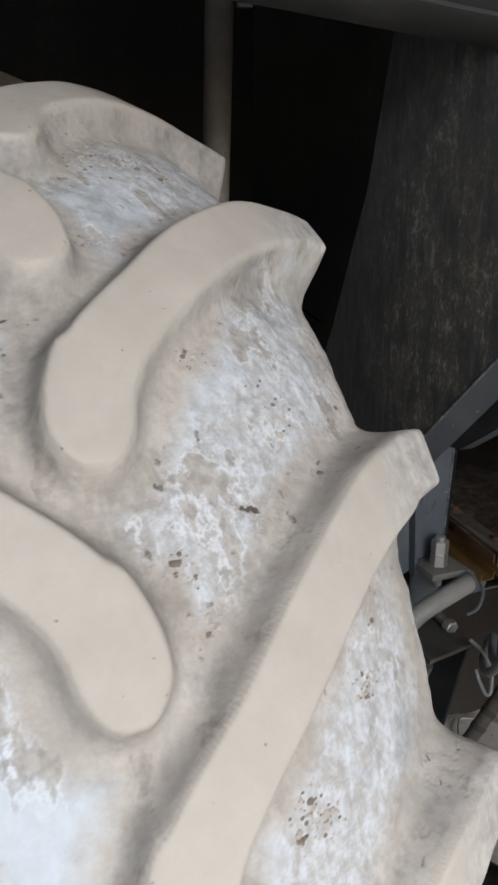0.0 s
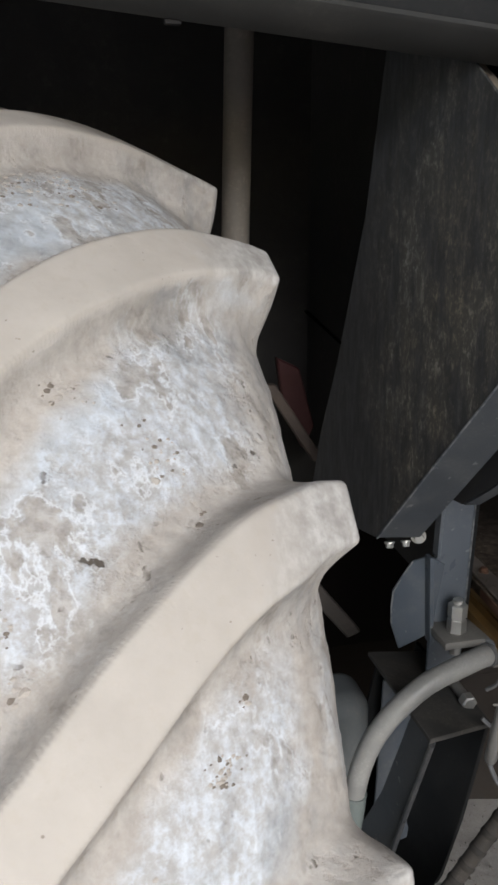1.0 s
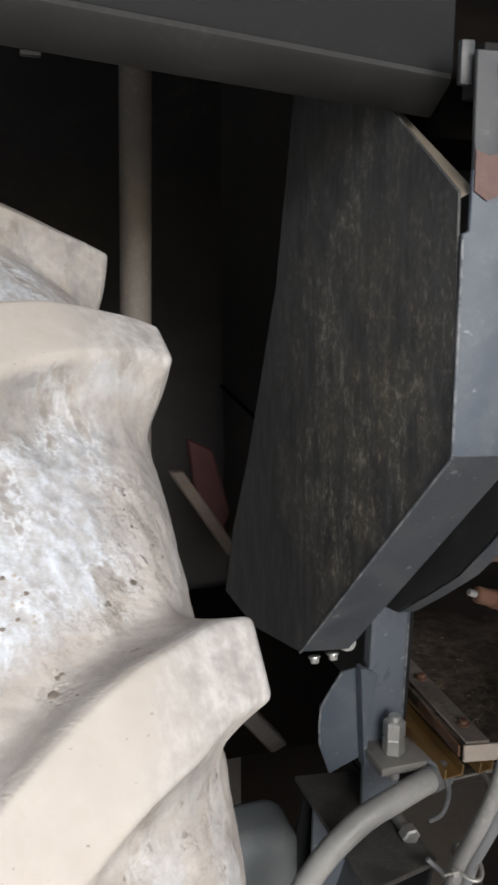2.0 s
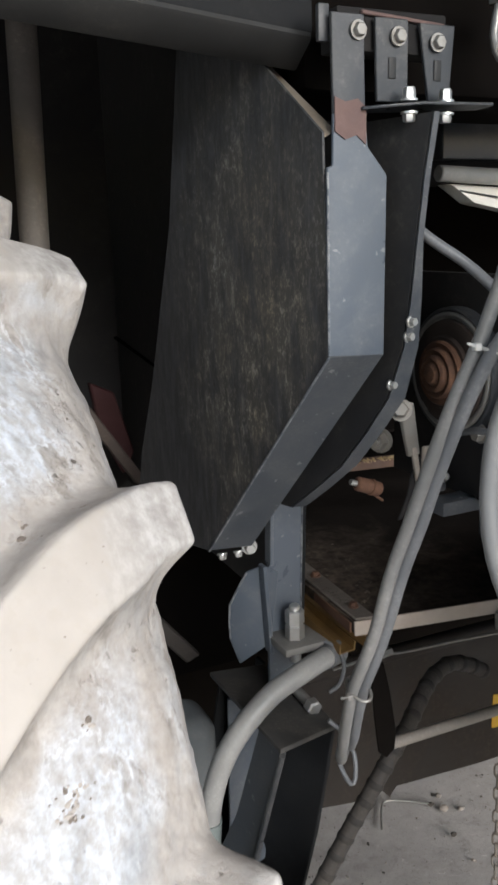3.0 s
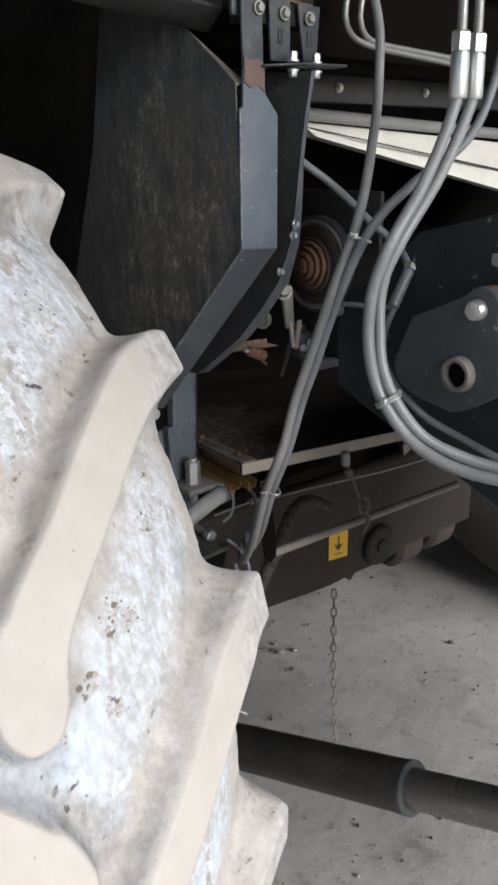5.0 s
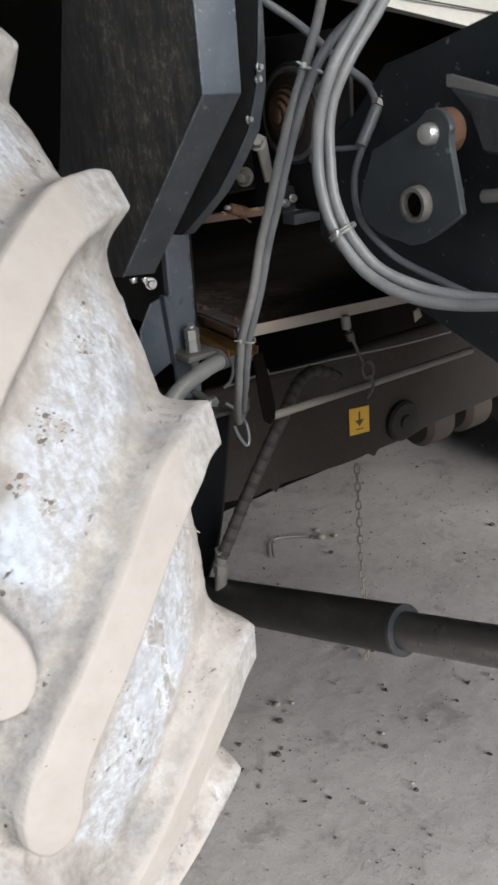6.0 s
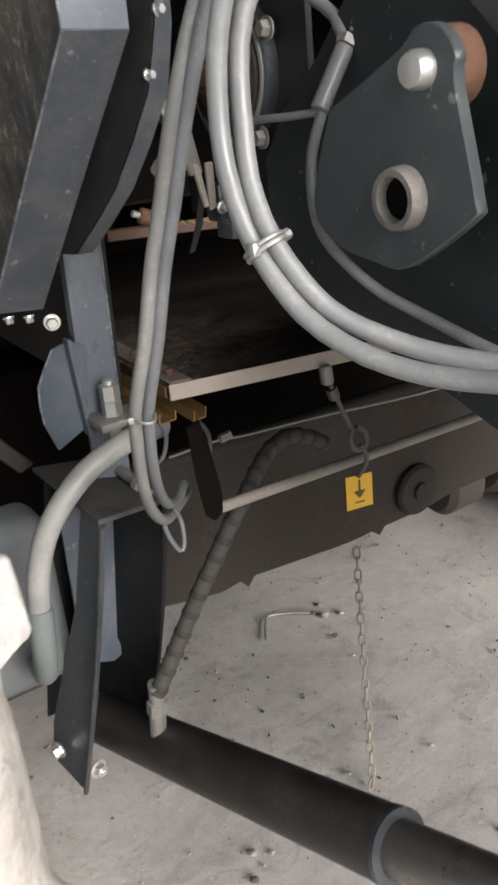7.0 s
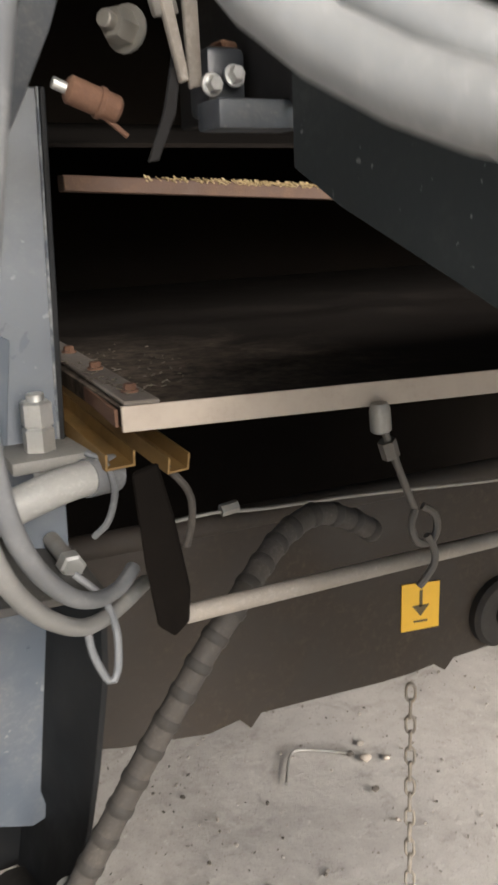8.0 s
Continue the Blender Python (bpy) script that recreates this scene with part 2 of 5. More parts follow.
    rubble = math_node(m, "MULTIPLY", ramp(m, reach, (0.03, 0.0), (0.15, 1.0), (0.55, 0.0)), ramp(m, noise_node(m, v, 9, 5, 0.65, 0.3), (0.48, 0.0), (0.58, 1.0)))
    cluster = math_node(m, "MAXIMUM", cluster, rubble)
    crumbs = math_node(m, "MULTIPLY", ramp(m, small, (0.4, 1.0), (0.5, 0.0)), cluster)
    body = mix(m, math_node(m, "MULTIPLY", crumbs, 0.3), body, (0.3, 0.262, 0.225))
    holes = ramp(m, noise_node(m, v, 95, 2, 0.5), (0.31, 1.0), (0.35, 0.0))
    pits = math_node(m, "MULTIPLY", holes, cluster)
    body = mix(m, math_node(m, "MULTIPLY", pits, 0.9), body, (0.07, 0.055, 0.042))
    flake = math_node(m, "MULTIPLY", ramp(m, streak, (0.62, 0.0), (0.69, 0.5)), pocket)
    body = mix(m, flake, body, (0.67, 0.685, 0.71))
    # lug tops
    top = ramp(m, mid, (0.3, (0.425, 0.388, 0.35)), (0.7, (0.485, 0.447, 0.408)))
    top = mix(m, ramp(m, small, (0.34, 0.4), (0.46, 0.0)), top, (0.43, 0.385, 0.335))
    top = mix(m, ramp(m, noise_node(m, v, 12, 6, 0.65, 0.3), (0.5, 0.0), (0.7, 0.35)), top, (0.45, 0.405, 0.358))
    top = mix(m, ramp(m, noise_node(m, v, 190, 1, 0.5), (0.2, 0.7), (0.24, 0.0)), top, (0.16, 0.13, 0.1))
    wear = add(add(mid, 0.5, small, 0.3), 1.0, shoulder, 0.42)
    worn_end = math_node(m, "MULTIPLY", shoulder, ramp(m, wear, (0.48, 0.0), (0.58, 0.9)))
    top = mix(m, worn_end, top, ramp(m, add(small, 0.5, streak, 0.5), (0.38, (0.29, 0.275, 0.262)), (0.5, (0.385, 0.368, 0.352)), (0.62, (0.5, 0.487, 0.472))))
    edge = ramp(m, math_node(m, "ADD", crest, math_node(m, "MULTIPLY", math_node(m, "SUBTRACT", small, 0.5), 0.4)), (0.5, 0.0), (0.75, 1.0))
    base(m, mix(m, edge, body, top))
    rugged = add(add(mid, 0.4, small, 0.35), 1.0, grain, 0.25)
    rugged = math_node(m, "ADD", rugged, math_node(m, "MULTIPLY", flake, 0.12))
    rugged = math_node(m, "SUBTRACT", rugged, math_node(m, "MULTIPLY", math_node(m, "MAXIMUM", pits, math_node(m, "MULTIPLY", crumbs, 0.5)), 0.5))
    rugged = math_node(m, "MULTIPLY", rugged, math_node(m, "SUBTRACT", 1.12, edge))
    low = bump(m, rugged, 0.5, 0.0055)
    bump(m, fine, 0.12, 0.0008, low)
    return m


TYRE = tyre_material()


# ---- building helpers ----
def thing(name, at, label, category, group="", kind=""):
    ob = new(name)
    ob.location = at
    ob.empty_display_size = 0.02
    return tagged(ob, label, category, group, kind)


def origin(ob):
    o = Vector((0, 0, 0))
    while ob is not None:
        o += ob.location
        ob = ob.parent
    return o


def part(name, bm, mat, parent, label="", smooth=True):
    bmesh.ops.recalc_face_normals(bm, faces=bm.faces[:])
    bmesh.ops.translate(bm, verts=bm.verts[:], vec=-origin(parent))
    me = bpy.data.meshes.new(name)
    bm.to_mesh(me)
    bm.free()
    me.materials.append(mat)
    if smooth:
        me.polygons.foreach_set("use_smooth", [True] * len(me.polygons))
        me.set_sharp_from_angle(angle=radians(38))
    ob = new(name, me)
    ob.parent = parent
    if label:
        ob["label"] = label
    return ob


def single(name, bm, mat, label, category, group="", kind="", smooth=True):
    bmesh.ops.recalc_face_normals(bm, faces=bm.faces[:])
    co = np.array([v.co[:] for v in bm.verts])
    at = Vector(((co[:, 0].min() + co[:, 0].max()) / 2, (co[:, 1].min() + co[:, 1].max()) / 2, co[:, 2].min()))
    bmesh.ops.translate(bm, verts=bm.verts[:], vec=-at)
    me = bpy.data.meshes.new(name)
    bm.to_mesh(me)
    bm.free()
    me.materials.append(mat)
    if smooth:
        me.polygons.foreach_set("use_smooth", [True] * len(me.polygons))
        me.set_sharp_from_angle(angle=radians(38))
    ob = new(name, me)
    ob.location = at
    return tagged(ob, label, category, group, kind)


def soften(bm, width, since=0, segments=2):
    edges = [e for e in bm.edges if e.index >= since or e.index < 0]
    edges = [e for e in edges if len(e.link_faces) == 2 and e.calc_face_angle(0) > 0.5]
    if width > 0 and edges:
        bmesh.ops.bevel(bm, geom=edges, offset=width, segments=segments, profile=0.5, affect="EDGES", clamp_overlap=True)


def box(lo, hi, bevel=0.002, turn=None, bm=None):
    bm = bm or bmesh.new()
    tmp = bmesh.new()
    lo, hi = Vector(lo), Vector(hi)
    m = Matrix.Translation((lo + hi) / 2)
    if turn is not None:
        m = m @ turn
    bmesh.ops.create_cube(tmp, size=1, matrix=m @ Matrix.Diagonal((*(hi - lo), 1)))
    soften(tmp, bevel)
    return merge(bm, tmp)


def merge(bm, tmp):
    me = bpy.data.meshes.new("tmp")
    tmp.to_mesh(me)
    tmp.free()
    bm.from_mesh(me)
    bpy.data.meshes.remove(me)
    return bm


def slab(points, offset, bevel=0.0008, bm=None):
    """A plate: a polygon of points in space, thickened by the vector offset."""
    bm = bm or bmesh.new()
    tmp = bmesh.new()
    off = Vector(offset)
    a = [tmp.verts.new(Vector(p)) for p in points]
    b = [tmp.verts.new(Vector(p) + off) for p in points]
    n = len(a)
    tmp.faces.new(a)
    tmp.faces.new(b[::-1])
    for i in range(n):
        tmp.faces.new((a[i], b[i], b[(i + 1) % n], a[(i + 1) % n]))
    bmesh.ops.recalc_face_normals(tmp, faces=tmp.faces[:])
    soften(tmp, bevel, segments=1)
    return merge(bm, tmp)


def frame_of(d):
    d = Vector(d).normalized()
    side = d.cross((0, 0, 1)) if abs(d.z) < 0.9 else d.cross((1, 0, 0))
    side.normalize()
    return d, side, side.cross(d)


def lathe(a, d, profile, n=20, bm=None):
    """A turned body: (distance along d from a, radius) pairs."""
    bm = bm or bmesh.new()
    d, s, u = frame_of(d)
    a = Vector(a)
    rings = []
    for along, r in profile:
        rings.append([bm.verts.new(a + d * along + (s * math.cos(t) + u * math.sin(t)) * max(r, 1e-5)) for t in [2 * math.pi * k / n for k in range(n)]])
    for p, q in zip(rings, rings[1:]):
        for k in range(n):
            bm.faces.new((p[k], p[(k + 1) % n], q[(k + 1) % n], q[k]))
    bm.faces.new(rings[0][::-1])
    bm.faces.new(rings[-1])
    return bm


def rod(a, b, r, n=16, bm=None, bevel=0.15):
    a, b = Vector(a), Vector(b)
    length, e = (b - a).length, r * bevel
    return lathe(a, b - a, [(0, r - e), (e, r), (length - e, r), (length, r - e)], n, bm)


def smooth_path(points, step=0.012):
    p = [Vector(q) for q in points]
    p = [p[0] * 2 - p[1]] + p + [p[-1] * 2 - p[-2]]
    out = []
    for a, b, c, d in zip(p, p[1:], p[2:], p[3:]):
        n = max(2, int((c - b).length / step))
        for k in range(n):
            t = k / n
            out.append(0.5 * ((2 * b) + (c - a) * t + (2 * a - 5 * b + 4 * c - d) * t * t + (3 * b - a - 3 * c + d) * t ** 3))
    out.append(p[-2])
    return out


def pipe(points, r, n=12, bm=None, step=0.012, ripple=0.0, pitch=0.01):
    """A round hose or bar along a smooth curve; ripple makes it corrugated."""
    bm = bm or bmesh.new()
    path = smooth_path(points, step)
    side, rings, gone = None, [], 0.0
    for i, p in enumerate(path):
        d = (path[min(i + 1, len(path) - 1)] - path[max(i - 1, 0)]).normalized()
        if side is None:
            side = frame_of(d)[1]
        side = (side - d * side.dot(d)).normalized()
        up = d.cross(side)
        if i:
            gone += (p - path[i - 1]).length
        rr = r + ripple * math.copysign(abs(math.cos(math.pi * gone / pitch)) ** 0.5, math.cos(math.pi * gone / pitch))
        rings.append([bm.verts.new(p + (side * math.cos(t) + up * math.sin(t)) * rr) for t in [2 * math.pi * k / n for k in range(n)]])
    for a, b in zip(rings, rings[1:]):
        for k in range(n):
            bm.faces.new((a[k], a[(k + 1) % n], b[(k + 1) % n], b[k]))
    bm.faces.new(rings[0][::-1])
    bm.faces.new(rings[-1])
    return bm


def hexhead(a, d, r, h, bm=None, washer=1.35):
    """A washer and a hexagon head at a, pointing along d."""
    d = Vector(d).normalized()
    a = Vector(a)
    bm = bm or bmesh.new()
    if washer:
        lathe(a, d, [(0, r * washer), (0.002, r * washer)], 18, bm)
    lathe(a + d * 0.002, d, [(0, r), (h * 0.75, r), (h, r * 0.82)], 6, bm)
    return bm


def bolt(a, d, r, h, parent, label="zinc-plated hex bolt", stud=0.0, mat=None):
    bm = hexhead(a, d, r, h)
    if stud:
        rod(Vector(a) + Vector(d).normalized() * h, Vector(a) + Vector(d).normalized() * (h + stud), r * 0.5, 10, bm)
    return part("bolt", bm, mat or ZINC, parent, label)


# ---- ground ----
def ground_sheet():
    bm = bmesh.new()
    n, half = 140, 4.0
    rows = []
    for j in range(n + 1):
        row = []
        for i in range(n + 1):
            u, v = 2 * i / n - 1, 2 * j / n - 1
            x, y = 1.2 + half * u * (0.35 + 0.65 * u * u), 1.0 + half * v * (0.35 + 0.65 * v * v)
            z = -0.002 + 0.004 * noise.noise((x * 5, y * 5, 0)) + 0.002 * noise.noise((x * 22, y * 22, 3)) - 0.003
            row.append(bm.verts.new((x, y, z)))
        rows.append(row)
    for a, b in zip(rows, rows[1:]):
        for i in range(n):
            bm.faces.new((a[i], a[i + 1], b[i + 1], b[i]))
    edge = [rows[0], [r[-1] for r in rows], rows[-1][::-1], [r[0] for r in rows][::-1]]
    far = [bm.verts.new((sx * 900, sy * 900, -0.005)) for sx, sy in ((-1, -1), (1, -1), (1, 1), (-1, 1))]
    for k in range(4):
        line = edge[k]
        for i in range(len(line) - 1):
            bm.faces.new((line[i + 1], line[i], far[k]))
        bm.faces.new((line[-1], far[k], far[(k + 1) % 4]))
    return bm


single("ground", ground_sheet(), CONCRETE, "dusty grey concrete floor with grit", "ground", kind="structure")

# ---- tyre ----
TX, TY, TZ, TOE = 0.2335, 1.0913, 0.8212, radians(2.07)
SECTION = [(0.0, 0.798), (0.06, 0.793), (0.12, 0.778), (0.18, 0.753), (0.22, 0.731), (0.25, 0.711), (0.272, 0.694), (0.29, 0.672), (0.305, 0.642), (0.318, 0.605), (0.325, 0.565), (0.322, 0.5), (0.3, 0.43), (0.24, 0.36), (0.19, 0.345)]
CREST = [(0.0, 0.83), (0.075, 0.822), (0.13, 0.809), (0.18, 0.791), (0.232, 0.769), (0.271, 0.75), (0.316, 0.727), (0.36, 0.702)]
LUG_TOP = [(0.317, 43.4), (0.28, 42.5), (0.227, 40.5), (0.182, 38.0), (0.134, 34.9), (0.095, 32.2), (0.058, 29.5), (0.022, 27.1), (-0.004, 25.3), (-0.014, 24.1), (-0.023, 22.3), (-0.024, 20.2), (-0.011, 18.8)]
LUG_LOW = [(0.007, 18.5), (0.021, 18.8), (0.034, 20.2), (0.042, 22.3), (0.056, 24.0), (0.081, 26.0), (0.108, 27.8), (0.145, 30.3), (0.178, 32.5), (0.227, 35.3), (0.272, 37.3), (0.317, 39.1)]
LUGS = 16


def tyre():
    sec = [Vector((d, r, 0)) for d, r in SECTION]
    line = smooth_path(sec, 0.0027)
    arc = np.r_[0, np.cumsum([(b - a).length for a, b in zip(line, line[1:])])]
    sd, sr = np.array([p.x for p in line]), np.array([p.y for p in line])
    p_all = np.r_[-arc[:0:-1], arc]
    d_all, r_all = np.r_[-sd[:0:-1], sd], np.r_[sr[:0:-1], sr]
    td, tr = np.gradient(d_all, p_all), np.gradient(r_all, p_all)
    size = np.hypot(td, tr)
    nd, nr = -tr / size, td / size
    crown = smooth_path([(d, r, 0) for d, r in CREST], 0.004)
    cd, cr = np.array([c.x for c in crown]), np.array([c.y for c in crown])
    tall = np.full(len(p_all), 0.04)
    for _ in range(12):
        tall = 0.5 * tall + 0.5 * (np.interp(np.abs(d_all + nd * tall), cd, cr) - r_all) / np.maximum(nr, 0.5)
    end = float(np.interp(0.279, sd[: int(np.argmax(sd))], arc[: int(np.argmax(sd))]))
    height = float(np.interp(end, p_all, tall))
    over = end + 0.055
    fade = np.clip((np.abs(p_all) - end) / 0.055, 0, 1)
    tall = np.where(np.abs(p_all) > end, height * (1 - fade) ** 1.4, tall)
    crest_d, flat = d_all + nd * tall, np.abs(p_all) <= end
    arc_of = lambda d: float(np.interp(d, crest_d[flat], p_all[flat]))
    outline = [(over, 43.6)] + [(arc_of(d), a) for d, a in LUG_TOP] + [(arc_of(d), a) for d, a in LUG_LOW] + [(over, 39.2)]
    outline = np.array([q[:2] for q in smooth_path([(p, radians(a) * 0.8, 0) for p, a in outline], 0.009)])
    nose = int(np.argmin(outline[:, 1]))
    low = [0.0] * nose + [1.0] * (len(outline) - nose - 1) + [0.5]
    ang = np.radians(np.r_[np.arange(-30, 96, 0.15), np.arange(96, 330, 1.0)])

    def distance(p, w):
        """Signed distance to the lug's outline, negative inside, and whether its lower side is the nearer."""
        best, wide, inside = np.full(p.shape, 9.0), np.zeros(p.shape), np.zeros(p.shape, bool)
        for a, b, s in zip(outline, np.roll(outline, -1, 0), low):
            ab = b - a
            t = np.clip(((p - a[0]) * ab[0] + (w - a[1]) * ab[1]) / (ab @ ab), 0, 1)
            d = np.hypot(p - a[0] - t * ab[0], w - a[1] - t * ab[1])
            wide = np.where(d < best, s, wide)
            best = np.minimum(best, d)
            cross = (a[1] > w) != (b[1] > w)
            with np.errstate(divide="ignore", invalid="ignore"):
                inside ^= cross & (p < (b[0] - a[0]) * (w - a[1]) / (b[1] - a[1]) + a[0])
        return np.where(inside, -best, best), wide

    pp, aa = np.meshgrid(p_all, ang, indexing="ij")
    step = 2 * math.pi / LUGS
    owner, near, lower = np.full(pp.shape, -1), np.full(pp.shape, 9.0), np.zeros(pp.shape)
    for side in (1, -1):
        for shift in (-1, 0, 1):
            phase = aa - (0 if side > 0 else step / 2)
            k = np.floor(phase / step) + shift
            dist, wide = distance(side * pp, (phase - k * step + step) * 0.8)
            better = dist < near
            near, lower = np.where(better, dist, near), np.where(better, wide, lower)
            owner = np.where(better, (k.astype(int) % LUGS) + (0 if side > 0 else LUGS), owner)

    def rough(f, g):
        return np.array([noise.noise((x * f, g * math.cos(a), g * math.sin(a))) for x, a in zip(pp.ravel(), aa.ravel())]).reshape(pp.shape)

    wobble, fine, grain = rough(11, 9), rough(40, 31), rough(95, 75)
    near = near + 0.0018 * wobble
    flare = np.clip((np.abs(pp) - 0.2) / 0.1, 0, 1)
    slope = np.where(lower > 0.4, 0.03 + 0.035 * flare, 0.025 + 0.02 * flare)
    s = np.clip(near / slope, 0, 1)
    rise = np.where(near <= 0, 1 - 0.05 * np.clip(1 + near / 0.006, 0, 1) ** 2, 0.95 * (1 - s) ** 3.2)
    lift = rise * tall[:, None]
    rugged = np.clip(near / 0.02, 0, 1)
    lift = lift + (0.0003 + 0.0013 * rugged) * fine + 0.0008 * rugged * grain + 0.002 * wobble
    dd, rr = d_all[:, None] + nd[:, None] * lift, r_all[:, None] + nr[:, None] * lift
    grid = np.stack([dd, -rr * np.cos(aa), rr * np.sin(aa) + TZ], -1)
    along = np.roll(grid, -1, 1) - np.roll(grid, 1, 1)
    across = np.gradient(grid, axis=0)
    normal = np.cross(along, across)
    normal /= np.linalg.norm(normal, axis=-1, keepdims=True)
    normal *= np.sign((normal * np.stack([nd[:, None] + 0 * aa, -nr[:, None] * np.cos(aa), nr[:, None] * np.sin(aa)], -1)).sum(-1, keepdims=True))
    turn = np.array([[math.cos(TOE), math.sin(TOE), 0], [-math.sin(TOE), math.cos(TOE), 0], [0, 0, 1]])
    co, normal = grid.reshape(-1, 3) @ turn, normal.reshape(-1, 3) @ turn
    rows, cols = pp.shape
    i, j = np.meshgrid(np.arange(rows - 1), np.arange(cols), indexing="ij")
    jn = (j + 1) % cols
    quad = np.stack([i * cols + j, i * cols + jn, (i + 1) * cols + jn, (i + 1) * cols + j], -1).reshape(-1, 4)
    facing = np.cross(co[quad[:, 1]] - co[quad[:, 0]], co[quad[:, 2]] - co[quad[:, 0]])
    turned = (facing * normal[quad[:, 0]]).sum(-1) < 0
    quad = np.where(turned[:, None], quad[:, ::-1], quad)
    fo = np.where(near < 0.006, owner, -1)[i, j].ravel()
    crest = np.clip(0.75 - near / 0.012, 0, 1).ravel()
    shoulder = np.clip((np.abs(pp) - 0.2) / 0.09, 0, 1)
    reach = (np.clip((near - 0.02) / 0.05, 0, 1) * (1 - 0.9 * shoulder)).ravel()
    shoulder = np.clip((np.abs(pp) - 0.2) / 0.08, 0, 1).ravel()
    t = thing("tractor_tyre", (TX, TY, 0), "large lugged tyre caked in pale dry dust, standing on concrete", "tyre")

    def piece(name, mask, label):
        q = quad[mask]
        used, back = np.unique(q, return_inverse=True)
        me = bpy.data.meshes.new(name)
        me.from_pydata(co[used].tolist(), [], back.reshape(-1, 4).tolist())
        me.materials.append(TYRE)
        me.polygons.foreach_set("use_smooth", [True] * len(me.polygons))
        for key, values in (("crest", crest), ("reach", reach), ("shoulder", shoulder)):
            me.attributes.new(key, "FLOAT", "POINT").data.foreach_set("value", values[used].astype(np.float32))
        me.normals_split_custom_set_from_vertices(normal[used].tolist())
        ob = new(name, me)
        ob.parent = t
        ob["label"] = label
        return ob

    # dried clods caught in the hollows: place across, degrees round, how many, spread
    nests = [(0.106, 47.8, 14, 12), (0.198, 40.4, 18, 9), (0.052, 36.1, 22, 12), (0.064, 33.1, 6, 6), (0.087, 32.9, 6, 5), (0.11, 33.1, 4, 4), (0.19, 27.9, 20, 9), (0.209, 31.1, 4, 3), (0.113, 22.9, 30, 15), (0.079, 66.2, 34, 26), (0.13, 68.7, 34, 26), (0.175, 44.5, 14, 18), (0.041, 56.4, 8, 8), (0.131, 22.6, 14, 8), (0.069, 20.0, 14, 9), (0.089, 17.9, 16, 9), (0.22, 16.5, 7, 6), (0.27, 15.6, 7, 5), (0.127, 12.3, 3, 3), (0.097, 10.5, 5, 4), (0.117, 2.9, 8, 6), (0.026, 7.3, 6, 10)]
    dice, shape = random.Random(11), co.reshape(rows, cols, 3)
    light, dark = bmesh.new(), bmesh.new()
    for d, a, n, spread in nests:
        for k in range(2 * n):
            dx, da = d + dice.gauss(0, spread * 0.0007), radians(a) + dice.gauss(0, spread * 0.0007) / 0.79
            i0, j0 = int(np.argmin(np.abs(np.abs(d_all) - dx) + (p_all < 0) + (np.abs(p_all) > 0.33))), int(np.argmin(np.abs(ang - da)))
            if near[i0, j0] < 0.012:
                continue
            size = min(0.0035, 0.0008 + dice.expovariate(1 / 0.0007))
            tmp = bmesh.new()
            bmesh.ops.create_icosphere(tmp, subdivisions=1, radius=size)
            for w in tmp.verts:
                w.co *= 1 + dice.uniform(-0.3, 0.3)
            q = Vector(normal.reshape(rows, cols, 3)[i0, j0]).to_track_quat("Z", "Y").to_matrix().to_4x4()
            at = Vector(shape[i0, j0]) + Vector((TX, TY, 0))
            bmesh.ops.transform(tmp, verts=tmp.verts[:], matrix=Matrix.Translation(at) @ q @ Matrix.Diagonal((1.2, 0.9, 0.6, 1)) @ pose(0, 0, 0, 0, 0, dice.uniform(0, 360)))
            merge(light if k % 3 else dark, tmp)
    single("mud_clods", light, worn("pale dry clods", (0.38, 0.345, 0.31), (0.5, 0.465, 0.43), 0.95, 0.6, 60, grit=0.4), "pale crumbs of dried mud stuck on the tyre", "crumbs", kind="stuff", smooth=False)
    single("mud_clods", dark, worn("brown dry clods", (0.15, 0.125, 0.105), (0.3, 0.26, 0.225), 0.95, 0.6, 60, grit=0.4), "brown crumbs of dried mud stuck on the tyre", "crumbs", kind="stuff", smooth=False)
    piece("carcass", fo < 0, "carcass with chalky white and brown stains")
    for k in range(2 * LUGS):
        piece("lug", fo == k, "dust-caked tread lug")


tyre()


# ---- added roof and wall round the machine ----
# Unseen roof, added to keep high sky light off the tyre.
single("ceiling", box((-3.0, -2.4, 3.3), (6.0, 6.0, 3.4), 0), worn("added sheet roof", (0.3, 0.3, 0.29), (0.2, 0.19, 0.18), 0.7, 0.5, 3), "plain grey roof added to block the high sky", "ceiling", kind="structure")
# Unseen wall, added to close the place behind the machine.
single("wall_north", box((-3.0, 6.0, -0.05), (6.0, 6.1, 3.3), 0), worn("added rear wall", (0.25, 0.24, 0.22), (0.18, 0.17, 0.16), 0.85, 0.5, 3), "plain grey added rear wall", "wall", kind="structure")


